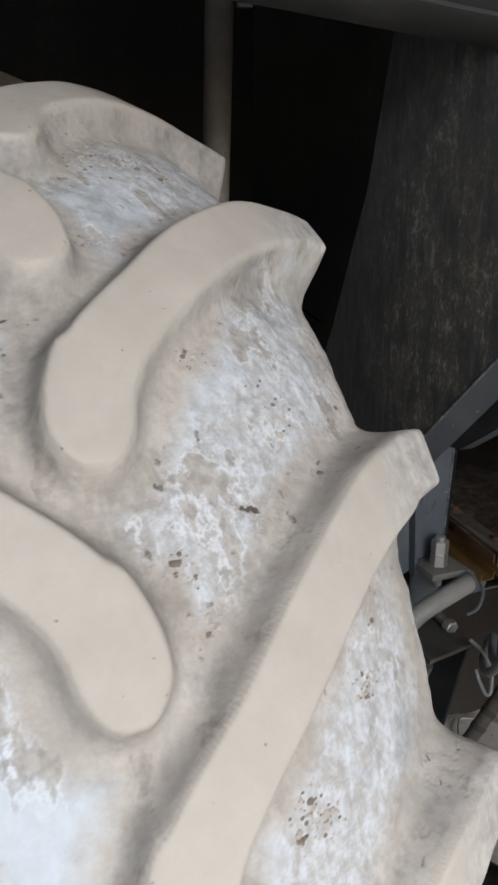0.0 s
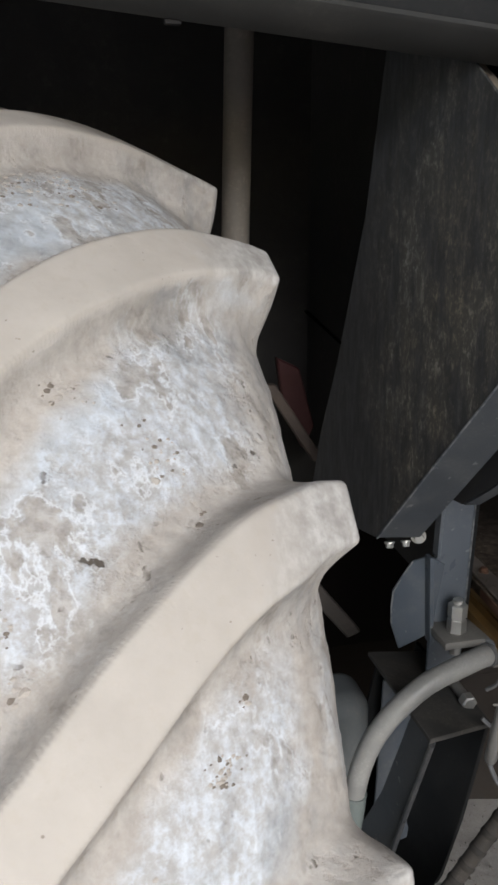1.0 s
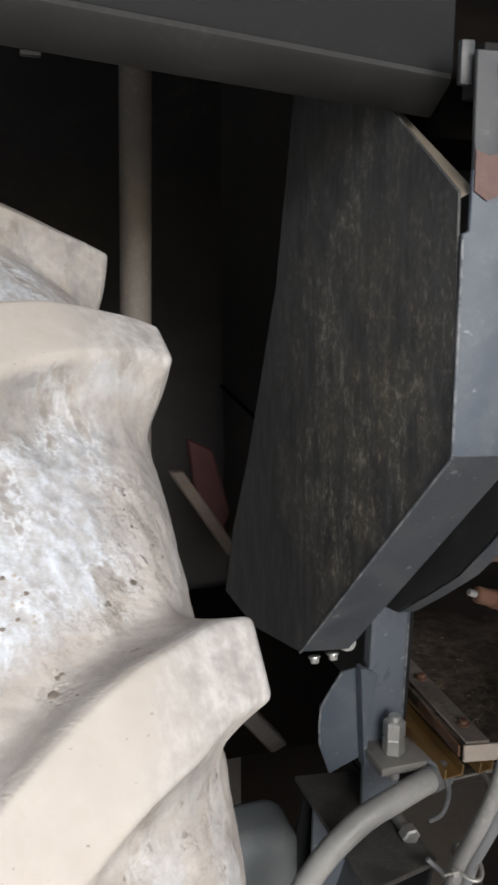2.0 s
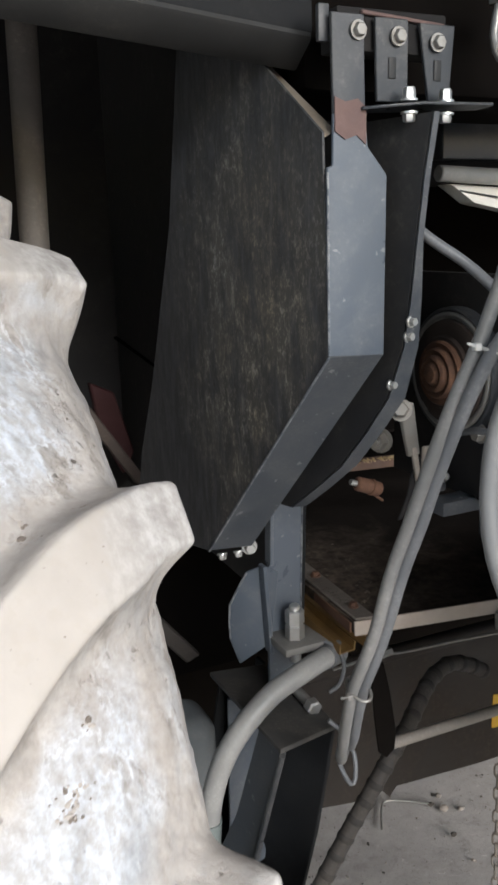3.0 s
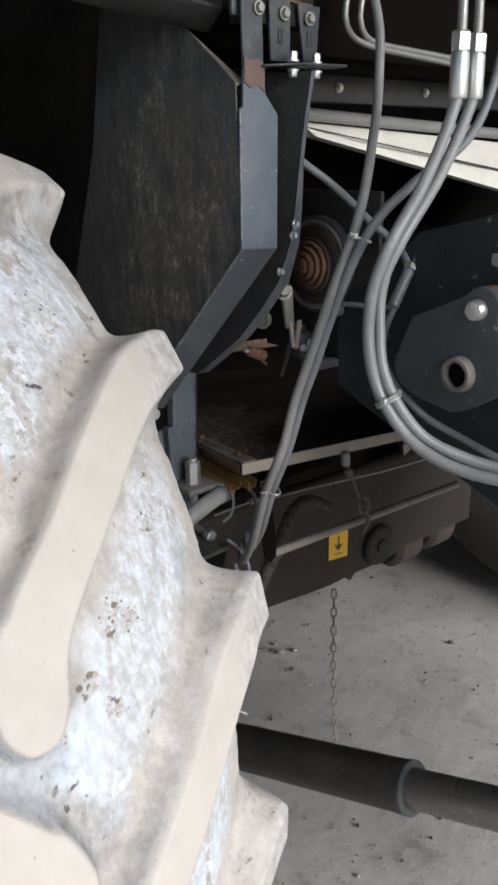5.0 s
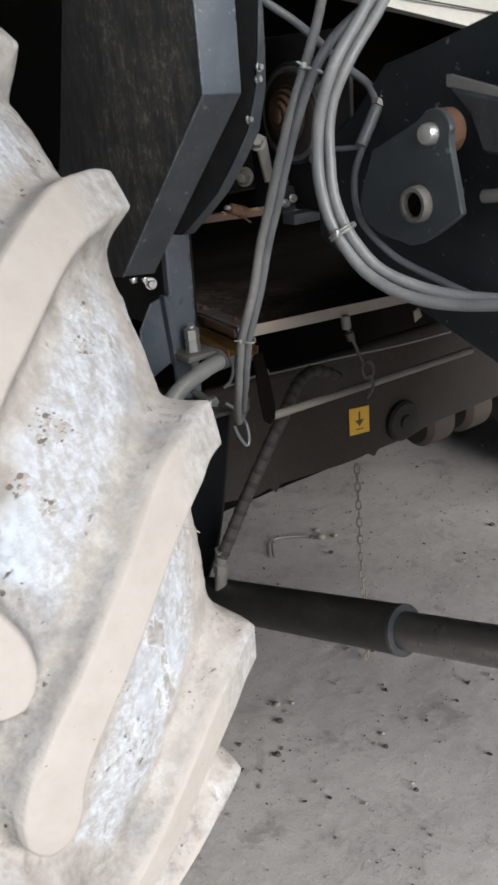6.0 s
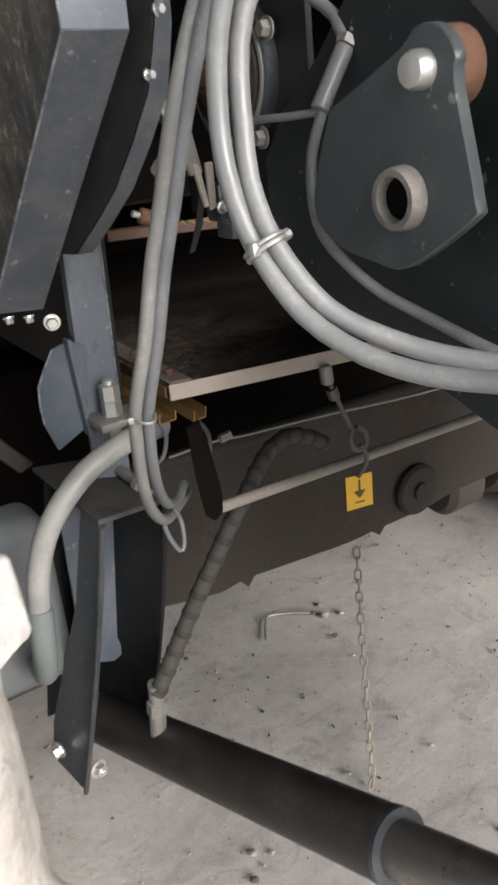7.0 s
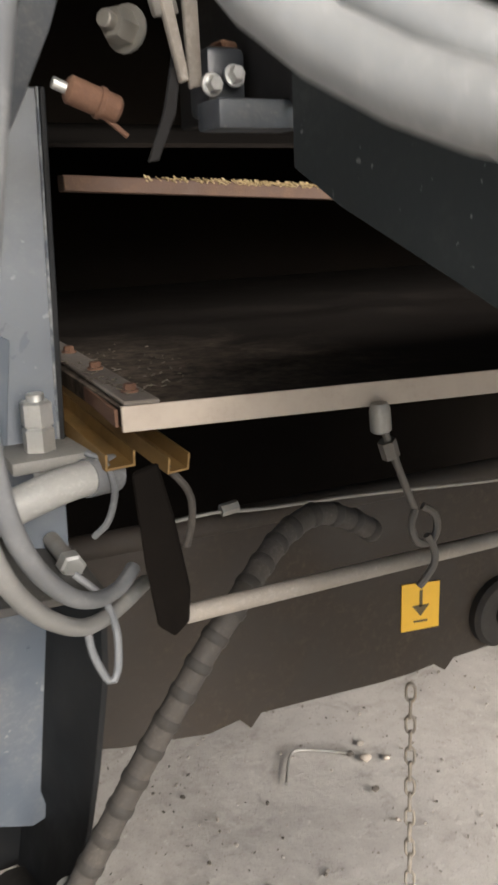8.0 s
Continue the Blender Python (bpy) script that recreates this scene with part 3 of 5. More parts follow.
# ---- machine frame ----
def main_beam():
    t = thing("frame_beam", (0.1, 0.8, 1.66), "black painted box beam of the machine frame", "beam")
    ridge = lambda x: Vector((x, 0.721 + 0.03 * (x - 0.62), 1.686 - 0.09 * (x - 0.62)))

    def run(prof, x0, x1):
        bm = bmesh.new()
        ends = [[bm.verts.new(ridge(x) + Vector((0, y, z))) for y, z in prof] for x in (x0, x1)]
        n = len(prof)
        for k in range(n):
            bm.faces.new((ends[0][k], ends[0][(k + 1) % n], ends[1][(k + 1) % n], ends[1][k]))
        bm.faces.new(ends[0])
        bm.faces.new(ends[1][::-1])
        return bm

    beam = part("beam_body", run([(0, 0.62), (0, 0.006), (0.002, 0.002), (0.006, 0), (0.085, 0), (0.085, 0.62)], -1.6, 0.785), BLACK, t)
    part("lower_flange", run([(-0.0025, 0.004), (-0.0035, 0), (-0.001, -0.004), (0.026, -0.023), (0.03, -0.023), (0.03, -0.018), (0.004, 0.004)], -1.6, 0.782), LIP, t, "dusty sloping lower flange of the beam")
    for x, z in ((0.641, 1.742), (0.722, 1.732)):
        part("slot_plate", box((x - 0.011, 0.718, z - 0.0038), (x + 0.011, 0.7225, z + 0.0038), 0.003), STEEL if x < 0.7 else SOOT, beam)
    return t


main_beam()


def machine_body():
    # Unseen walls are added here to close the dark interior.
    t = thing("machine_body", (1.0, 1.6, 1.7), "black underside of a farm machine with added inner walls", "machine")
    # Near-black sheet painted for the shade low under the machine.
    part("rear_shade_sheet", box((-1.6, 1.9, -0.02), (3.4, 1.96, 0.75), 0.0), SHADE_BLACK, t)
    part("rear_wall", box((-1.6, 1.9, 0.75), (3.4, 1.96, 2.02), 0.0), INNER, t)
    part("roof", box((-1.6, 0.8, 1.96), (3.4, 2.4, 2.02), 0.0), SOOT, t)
    # Cross beam coloured near-black in place of the shade on it.
    part("cross_beam", box((0.79, 0.75, 1.63), (3.4, 0.95, 1.95), 0.008), SHADE_BLACK, t)
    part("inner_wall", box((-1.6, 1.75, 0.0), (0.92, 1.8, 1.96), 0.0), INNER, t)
    # Added down to the floor to keep light off the far ground.
    part("added_end_wall", box((3.3, 0.9, -0.02), (3.36, 2.4, 2.4), 0.0), SOOT, t)
    return t


machine_body()

bm = rod((0.612, 1.267, 0.95), (0.64, 1.267, 1.9), 0.0215, 20)
single("support_pipe", bm, worn("grey pipe", (0.17, 0.15, 0.13), (0.32, 0.285, 0.25), 0.6, 0.6, 10), "grey painted upright pipe behind the tyre", "pipe")


# ---- mudguard ----
def guard_x(y):
    return 0.9044 - 0.195 * y


def mudguard():
    t = thing("mudguard", (0.76, 0.85, 1.1), "black sheet-metal mudguard spattered with dried mud", "mudguard")
    outline = [(0.81, 1.72), (0.79, 1.675), (0.685, 1.585), (0.679, 1.383), (0.897, 1.121), (0.998, 1.110), (1.07, 1.129), (1.048, 1.219), (1.01, 1.317), (0.95, 1.51), (0.912, 1.72)]
    part("side_sheet", slab([(guard_x(y), y, z) for y, z in outline], (0.003, 0.0006, 0)), SPATTER, t, "mud-spattered black side sheet")
    part("front_strip", slab([(0.772, 0.679, 1.383), (0.832, 0.675, 1.38), (0.836, 0.678, 1.548), (0.815, 0.678, 1.572), (0.812, 0.678, 1.60), (0.778, 0.678, 1.60), (0.778, 0.679, 1.556), (0.772, 0.679, 1.554)], (0, 0.004, 0)), BLUE_BLACK, t, "glossy blue-black front flange")
    part("neck", slab([(0.778, 0.678, 1.60), (0.812, 0.678, 1.60), (0.813, 0.682, 1.684), (0.779, 0.682, 1.684)], (0, 0.004, 0)), BLACK_EDGE, t, "hanger strip")
    part("rust_patch", slab([(0.779, 0.6765, 1.585), (0.790, 0.6765, 1.578), (0.802, 0.6765, 1.582), (0.812, 0.6765, 1.574), (0.812, 0.6765, 1.606), (0.803, 0.6765, 1.613), (0.79, 0.6765, 1.61), (0.779, 0.6765, 1.614)], (0, 0.0012, 0), 0), PINK_RUST, t, "pinkish flaked rust patch")
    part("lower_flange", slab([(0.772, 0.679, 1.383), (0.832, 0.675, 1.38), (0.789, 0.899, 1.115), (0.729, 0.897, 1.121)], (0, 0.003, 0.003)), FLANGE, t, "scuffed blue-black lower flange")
    edge = [(0.651, 1.6), (0.66, 1.547), (0.667, 1.49), (0.673, 1.435), (0.681, 1.385), (0.7, 1.33), (0.73, 1.288), (0.765, 1.245), (0.805, 1.21), (0.845, 1.178)]
    front = [(1.03 - 0.25 * y, y, z) for y, z in edge]
    back = [(1.03 - 0.25 * (y + 0.13) - 0.004, y + 0.13, z) for y, z in edge]
    part("rear_sheet", slab(front + back[::-1], (-0.003, -0.0008, 0), 0), worn("dusty black sheet", (0.02, 0.02, 0.021), (0.085, 0.08, 0.07), 0.6, 0.5, 9, spec=0.3), t, "black curved sheet behind the flange")
    bm = bmesh.new()
    lip = [((x - 0.002, y - 0.004, z), (x + 0.002 + 0.015 * min(1, max(0.05, (1.5 - z) / 0.15)), y - 0.006, z)) for x, y, z in front]
    va = [(bm.verts.new(a), bm.verts.new(b), bm.verts.new(Vector(b) + Vector((0.001, 0.003, 0))), bm.verts.new(Vector(a) + Vector((0.001, 0.003, 0)))) for a, b in lip]
    for p, q in zip(va, va[1:]):
        for k in range(4):
            bm.faces.new((p[k], p[(k + 1) % 4], q[(k + 1) % 4], q[k]))
    bm.faces.new(va[0])
    bm.faces.new(va[-1][::-1])
    part("curved_lip", bm, FLANGE, t, "rolled lip of the curved sheet")
    part("worn_edge", pipe([(0.7715, 0.6775, 1.55), (0.7715, 0.6775, 1.47), (0.7715, 0.6775, 1.384)], 0.0012, 6, step=0.05), CHIPPED, t, "chipped bright edge")
    part("worn_edge", pipe([(0.7715, 0.6775, 1.382), (0.75, 0.787, 1.251), (0.729, 0.895, 1.121)], 0.0012, 6, step=0.05), CHIPPED, t, "chipped bright edge")
    for x, y, z in ((0.745, 0.893, 1.118), (0.772, 0.905, 1.112)):
        bolt((x, y, z - 0.002), (0, -0.3, -1), 0.0048, 0.006, t)
    for x, y, z in ((0.862, 0.678, 1.41), (0.862, 0.682, 1.395), (0.855, 0.7, 1.345)):
        bolt((x, y - 0.004, z), (0.2, -1, 0), 0.0045, 0.005, t)
    return t


mudguard()


def hanger():
    t = thing("hanger_bracket", (0.85, 0.69, 1.6), "black slotted hanger bracket with zinc bolts and light rust", "bracket")
    part("back_plate", box((0.771, 0.69, 1.661), (0.782, 0.696, 1.692), 0.001), BLACK_EDGE, t)
    part("mount_bar", box((0.79, 0.69, 1.655), (0.91, 0.72, 1.6915), 0.002), SOOT, t)
    part("rusty_top", slab([(0.814, 0.686, 1.689), (0.905, 0.686, 1.683), (0.905, 0.686, 1.68), (0.814, 0.686, 1.6855)], (0, 0.008, 0), 0.0008), PINK_RUST, t, "rusty top edge")
    for x, top, low, w, w2 in ((0.843, 1.683, 1.612, 0.018, 0.016), (0.894, 1.681, 1.606, 0.02, 0.012)):
        tab = part("tab", slab([(x - w, 0.682, top), (x + w, 0.682, top), (x + w2 + 0.002, 0.682, low), (x + (-w2 if x < 0.87 else w2 - 0.02), 0.682, low)], (0, 0.004, 0)), BLACK_EDGE, t)
        part("slot", box((x - 0.004, 0.6805, 1.632), (x + 0.004, 0.6815, 1.65), 0.0005), INK, tab, "dark slot")
    part("shelf", slab([(0.806, 0.7, 1.603), (0.806, 0.672, 1.603), (0.86, 0.655, 1.607), (0.945, 0.66, 1.609), (0.95, 0.69, 1.609)], (0, 0, 0.003)), BLACK_EDGE, t, "small horizontal plate")
    for x in (0.805, 0.848, 0.892):
        z = 1.67 - (x - 0.805) * 0.06
        bolt((x, 0.68, z), (0, -1, 0), 0.0062, 0.005, t, "dull steel hex bolt", mat=STEEL)
    for x in (0.852, 0.893):
        bolt((x, 0.667, 1.611), (0, 0, 1), 0.0058, 0.01, t)
        bolt((x, 0.667, 1.602), (0, 0, -1), 0.0058, 0.007, t)
    return t


hanger()
single("brace_strut", slab([(0.76, 0.80, 1.664), (0.775, 0.80, 1.664), (0.785, 0.685, 1.586), (0.773, 0.685, 1.58)], (0, 0.004, 0.003)), worn("dusty strut", (0.24, 0.2, 0.155), (0.42, 0.36, 0.29), 0.7, 0.6, 20), "dusty brown diagonal steel strut", "strut")


# ---- hoses and tubes ----
def hose(name, points, r, label, mat=HOSE):
    return single(name, pipe(points, r, 14), mat, label, "hose")


for dx, dy, left in ((0.0, 0.0, 0.0), (0.029, 0.004, 0.045)):
    single("hydraulic_tube", pipe([(0.93 + left * 0.5, 0.705, 1.81), (0.85 + left, 0.698, 1.778), (0.808 + left, 0.69, 1.764 + dy), (0.806 + left, 0.686, 1.759 + dy), (0.815 + left, 0.684, 1.757 + dy * 2), (0.88 + left * 0.5, 0.684, 1.757 + dy * 2), (0.935 + dx, 0.684, 1.758 + dy * 2), (0.955 + dx, 0.683, 1.75 + dy * 2), (0.964 + dx, 0.682, 1.735 + dy), (0.966 + dx, 0.68, 1.715), (0.959 + dx, 0.68, 1.675), (0.972 + dx, 0.68, 1.652), (1.01 + dx * 0.8, 0.68, 1.641 + 4 * dy / 5), (1.1, 0.68, 1.634 + dy * 1.6), (1.25, 0.68, 1.625 + dy * 2)], 0.0043, 12), ALU, "bent bright steel hydraulic tube", "tube", "hydraulic tubes")
single("tube_clamp", box((0.959, 0.669, 1.703), (1.004, 0.69, 1.72), 0.002), STEEL, "steel clamp holding the hydraulic tubes", "clamp")

HOSE_A = [(0.974, 0.645, 1.7), (0.972, 0.63, 1.655), (0.963, 0.62, 1.608), (0.942, 0.603, 1.557), (0.905, 0.577, 1.51), (0.865, 0.55, 1.46), (0.84, 0.536, 1.43), (0.821, 0.529, 1.402), (0.803, 0.535, 1.357), (0.788, 0.546, 1.3), (0.781, 0.562, 1.248), (0.773, 0.577, 1.197), (0.764, 0.587, 1.14), (0.758, 0.6, 1.1), (0.757, 0.615, 1.068), (0.761, 0.628, 1.04), (0.767, 0.644, 1.008), (0.775, 0.661, 0.977), (0.791, 0.691, 0.94), (0.817, 0.733, 0.9), (0.851, 0.783, 0.864), (0.889, 0.832, 0.846), (0.927, 0.868, 0.846)]
hose("hydraulic_hose", HOSE_A, 0.0062, "long dusty grey hydraulic hose hanging beside the mudguard", HOSE_LONG)
HOSE_B = [(1.06, 0.5, 1.98), (1.068, 0.5, 1.76), (1.062, 0.5, 1.63), (1.02, 0.5, 1.535), (0.952, 0.5, 1.488), (0.919, 0.5, 1.476), (0.882, 0.5, 1.457), (0.846, 0.502, 1.434), (0.822, 0.512, 1.40), (0.808, 0.526, 1.355), (0.797, 0.542, 1.30), (0.79, 0.556, 1.25), (0.783, 0.573, 1.198), (0.776, 0.587, 1.14), (0.771, 0.6, 1.1), (0.77, 0.615, 1.068), (0.774, 0.628, 1.041), (0.78, 0.644, 1.01), (0.789, 0.662, 0.982), (0.806, 0.694, 0.948), (0.831, 0.735, 0.912), (0.86, 0.78, 0.884), (0.888, 0.815, 0.872), (0.906, 0.835, 0.876)]
hose("hydraulic_hose", HOSE_B, 0.006, "thin dusty grey hydraulic hose tied to another hose")


def loop(at, d, wide, tall, r, bm=None):
    """A thin closed band of oval outline round two hoses."""
    d, s, u = frame_of(d)
    c = Vector(at)
    pts = [c + s * wide * math.cos(a) + u * tall * math.sin(a) for a in [2 * math.pi * k / 16 for k in range(17)]]
    return pipe(pts, r, 8, bm, step=0.004)


def tie(at, d, r, label, tail, mat):
    bm = loop(at, d, r, r * 0.62, 0.0016)
    box(Vector(tail) - Vector((0.003, 0.003, 0.003)), Vector(tail) + Vector((0.003, 0.003, 0.003)), 0.001, bm=bm)
    rod(Vector(tail), Vector(tail) + Vector((-0.012, -0.004, 0.004)), 0.0012, 6, bm)
    return single("hose_tie", bm, mat, label, "tie")


tie((0.826, 0.522, 1.402), (0.35, -0.1, 1), 0.0165, "pale plastic tie round two hoses", (0.803, 0.508, 1.408), worn("pale tie", (0.5, 0.5, 0.48), (0.34, 0.33, 0.3), 0.5, 0.4, 50))
tie((0.7635, 0.614, 1.068), (0, -0.3, 1), 0.0165, "pale wire tie round two hoses", (0.748, 0.606, 1.068), STEEL)

LOOP_OUT = [(0.905, 0.45, 1.561), (0.885, 0.45, 1.518), (0.845, 0.447, 1.462), (0.796, 0.445, 1.408), (0.782, 0.457, 1.359), (0.778, 0.46, 1.312), (0.777, 0.455, 1.274), (0.782, 0.448, 1.241), (0.787, 0.433, 1.214), (0.797, 0.409, 1.183), (0.809, 0.381, 1.164), (0.82, 0.35, 1.154), (0.834, 0.31, 1.15), (0.853, 0.247, 1.156), (0.895, 0.15, 1.169)]
LOOP_IN = [(0.935, 0.45, 1.561), (0.913, 0.452, 1.516), (0.876, 0.452, 1.465), (0.826, 0.452, 1.412), (0.804, 0.46, 1.369), (0.797, 0.461, 1.334), (0.794, 0.457, 1.303), (0.791, 0.45, 1.268), (0.794, 0.431, 1.228), (0.812, 0.401, 1.185), (0.84, 0.366, 1.162), (0.868, 0.33, 1.15), (0.899, 0.279, 1.146), (0.931, 0.214, 1.146), (0.96, 0.134, 1.147)]
for pts in (LOOP_OUT, LOOP_IN):
    hose("hydraulic_hose", pts, 0.007, "pale dusty hydraulic hose hanging in a wide loop", HOSE_LOOP)
for x in (0.905, 0.935):
    t = thing("hose_fitting", (x, 0.45, 1.55), "bright zinc hose fitting crimped to a hose", "fitting", "hose fittings")
    part("crimp_sleeve", lathe((x, 0.45, 1.558), (0, 0, 1), [(0, 0.0095), (0.004, 0.0105), (0.046, 0.0105), (0.05, 0.0085)], 18), ZINC, t)
    part("nut", lathe((x, 0.45, 1.608), (0, 0, 1), [(0, 0.0115), (0.018, 0.0115), (0.02, 0.009)], 6), ZINC, t)
    part("pipe_end", rod((x, 0.45, 1.627), (x, 0.455, 1.9), 0.0055, 12), ALU, t)
bm = loop((0.7895, 0.434, 1.2245), (0.2, -0.5, -0.84), 0.0125, 0.0155, 0.0018)
loop((0.7885, 0.436, 1.2275), (0.2, -0.5, -0.84), 0.0125, 0.0155, 0.0015, bm)
box((0.775, 0.428, 1.222), (0.782, 0.437, 1.231), 0.001, bm=bm)
rod((0.8, 0.434, 1.229), (0.81, 0.437, 1.232), 0.004, 8, bm)
single("hose_clamp", bm, ZINC, "bright zinc clamp round two looped hoses", "clamp")

hose("control_cable", [(0.93, 0.8, 1.55), (0.89, 0.74, 1.53), (0.893, 0.7, 1.495), (0.932, 0.68, 1.464), (0.95, 0.655, 1.438), (0.958, 0.625, 1.412), (0.966, 0.6, 1.393), (0.972, 0.575, 1.375), (0.968, 0.558, 1.352)], 0.0055, "thin dusty control cable")
hose("control_cable", [(0.94, 0.556, 1.305), (0.935, 0.568, 1.27), (0.928, 0.562, 1.235), (0.915, 0.535, 1.208), (0.92, 0.51, 1.184), (0.935, 0.485, 1.16), (0.945, 0.44, 1.143), (0.95, 0.37, 1.125), (0.955, 0.28, 1.11)], 0.0048, "thin dusty control cable beside the feeder wall")
hose("control_cable", [(0.94, 0.69, 1.284), (0.925, 0.64, 1.298), (0.93, 0.59, 1.3), (0.938, 0.56, 1.302)], 0.0035, "thin short grey control cable")
t = thing("cable_end", (0.95, 0.56, 1.3), "dusty steel cable end sleeve with nuts", "fitting")
part("sleeve", rod((0.936, 0.557, 1.303), (0.967, 0.557, 1.35), 0.008, 14), HOSE, t)
part("nut", lathe((0.967, 0.557, 1.35), (0.6, 0.1, 0.8), [(0, 0.009), (0.008, 0.009)], 6), STEEL, t)
part("stud", rod((0.972, 0.552, 1.36), (0.985, 0.552, 1.385), 0.004, 10), STEEL, t)

t = thing("cover_panel", (1.4, 0.72, 1.82), "dark red painted panel with a glossy lower sheet", "panel")
part("red_sheet", slab([(1.005, 0.69, 1.812), (1.03, 0.69, 1.806), (1.9, 0.69, 1.70), (1.9, 0.69, 2.0), (0.98, 0.69, 2.0), (0.985, 0.69, 1.83)], (0, 0.012, 0)), RED, t)
part("glossy_sheet", slab([(1.016, 0.70, 1.776), (1.06, 0.70, 1.793), (1.13, 0.70, 1.79), (1.9, 0.70, 1.74), (1.9, 0.70, 1.72), (1.13, 0.70, 1.762), (1.07, 0.70, 1.751), (1.04, 0.70, 1.755)], (0, 0.006, 0)), worn("glossy blue-grey sheet", (0.2, 0.22, 0.25), (0.2, 0.2, 0.2), 0.3, 0.3, 8), t, "glossy blue-grey sheet")

# ---- cream rail above ----
t = thing("cream_rail", (1.4, 0.95, 1.5), "dusty cream painted rail with a pale pipe above it", "rail")
part("rail_face", slab([(1.13, 0.95, 1.555), (1.9, 0.95, 1.512), (1.9, 0.90, 1.385), (1.13, 0.90, 1.528)], (0, 0.03, 0)), CREAM, t)
part("seam", slab([(1.13, 0.93, 1.546), (1.9, 0.918, 1.44), (1.9, 0.916, 1.436), (1.13, 0.928, 1.5435)], (0, 0.002, 0), 0), INK, t, "dark seam")
part("pipe_rail", rod((1.1, 0.94, 1.568), (1.9, 0.94, 1.53), 0.011, 14), HOSE_PALE, t)
part("channel", box((1.1, 0.93, 1.585), (1.9, 0.96, 1.635), 0.004), BLACK_EDGE, t)
for x in (1.21, 1.45):
    bolt((x, 0.929, 1.61), (0, -1, 0), 0.006, 0.005, t)


# ---- feeder house ----
def feeder():
    t = thing("feeder_housing", (1.2, 0.4, 0.9), "green-black painted feeder housing with a sloping lower edge", "housing")
    pts = [(0.97, 0.688, 1.165), (0.97, 0.641, 1.143), (0.97, 0.522, 1.099), (0.97, 0.3, 1.02), (0.97, -0.4, 0.78), (0.97, -0.4, 1.3), (0.97, 0.28, 1.47), (0.97, 0.46, 1.42), (0.97, 0.545, 1.40), (0.97, 0.60, 1.345), (0.97, 0.66, 1.30), (0.97, 0.69, 1.26)]
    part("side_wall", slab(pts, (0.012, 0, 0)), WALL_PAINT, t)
    part("floor_plate", slab([(0.985, 0.685, 1.172), (0.985, -0.4, 0.79), (1.9, -0.4, 0.79), (1.9, 0.685, 1.172)], (0, 0, 0.01)), SOOT, t)
    pivot = [(0.89, 0.488, 1.304), (0.89, 0.512, 1.235), (0.89, 0.485, 1.207), (0.89, 0.442, 1.197), (0.89, 0.407, 1.197), (0.89, 0.349, 1.232), (0.89, 0.345, 1.247)]
    for k in range(7):
        a = radians(-20 + k * 28)
        pivot.append((0.89, 0.388 - 0.027 * math.cos(a), 1.325 + 0.027 * math.sin(a)))
    pivot_plate = part("pivot_plate", slab(smooth_path(pivot + pivot[:1], 0.006)[:-1], (0.01, 0, 0), 0.0012), GREEN_BLACK, t, "rounded pivot plate")
    bm = bmesh.new()
    n = 28
    rings = []
    for x, r in ((0.892, 0.0225), (0.881, 0.0218), (0.878, 0.02), (0.878, 0.0158), (0.881, 0.0148), (0.93, 0.0148)):
        rings.append([bm.verts.new((x, 0.409 + r * math.cos(2 * math.pi * k / n), 1.245 + r * math.sin(2 * math.pi * k / n))) for k in range(n)])
    for p, q in zip(rings, rings[1:]):
        for k in range(n):
            bm.faces.new((p[k], p[(k + 1) % n], q[(k + 1) % n], q[k]))
    part("pivot_bush", bm, worn("dusty bush", (0.11, 0.1, 0.09), (0.34, 0.31, 0.27), 0.6, 0.8, 30), pivot_plate, "dusty hollow bush")
    # Flat near-black disc painted as the shaded hole in the bush.
    part("bore", lathe((0.8865, 0.409, 1.245), (1, 0, 0), [(0, 0.0147), (0.003, 0.0147)], 24), SHADE_BLACK, pivot_plate, "near-black disc for the shaded bore of the bush")
    part("pin", lathe((0.89, 0.39, 1.325), (-1, 0, 0), [(0, 0.0125), (0.008, 0.0125), (0.012, 0.0105), (0.013, 0.0)], 22), ZINC, pivot_plate, "bright round pin head")
    part("collar", lathe((0.9, 0.39, 1.325), (1, 0, 0), [(0, 0.026), (0.02, 0.026), (0.024, 0.022)], 22), RUST, t, "reddish brown collar")
    part("link_arm", slab([(0.925, 0.40, 1.372), (0.925, 0.2, 1.335), (0.925, 0.2, 1.285), (0.925, 0.345, 1.30), (0.925, 0.365, 1.34)], (0.02, 0, 0), 0.004), BLACK_EDGE, t, "black link arm")
    part("lower_bar", rod((0.93, 0.345, 1.252), (0.93, 0.2, 1.27), 0.008, 12), STEEL, t)
    part("upright_bar", rod((0.93, 0.315, 1.25), (0.93, 0.315, 1.30), 0.005, 10), STEEL, t)
    part("edge_strip", slab([(0.93, 0.405, 1.385), (0.93, 0.3, 1.36), (0.93, 0.3, 1.35), (0.93, 0.405, 1.372)], (0.012, 0, 0)), STEEL, t)
    return t


feeder()


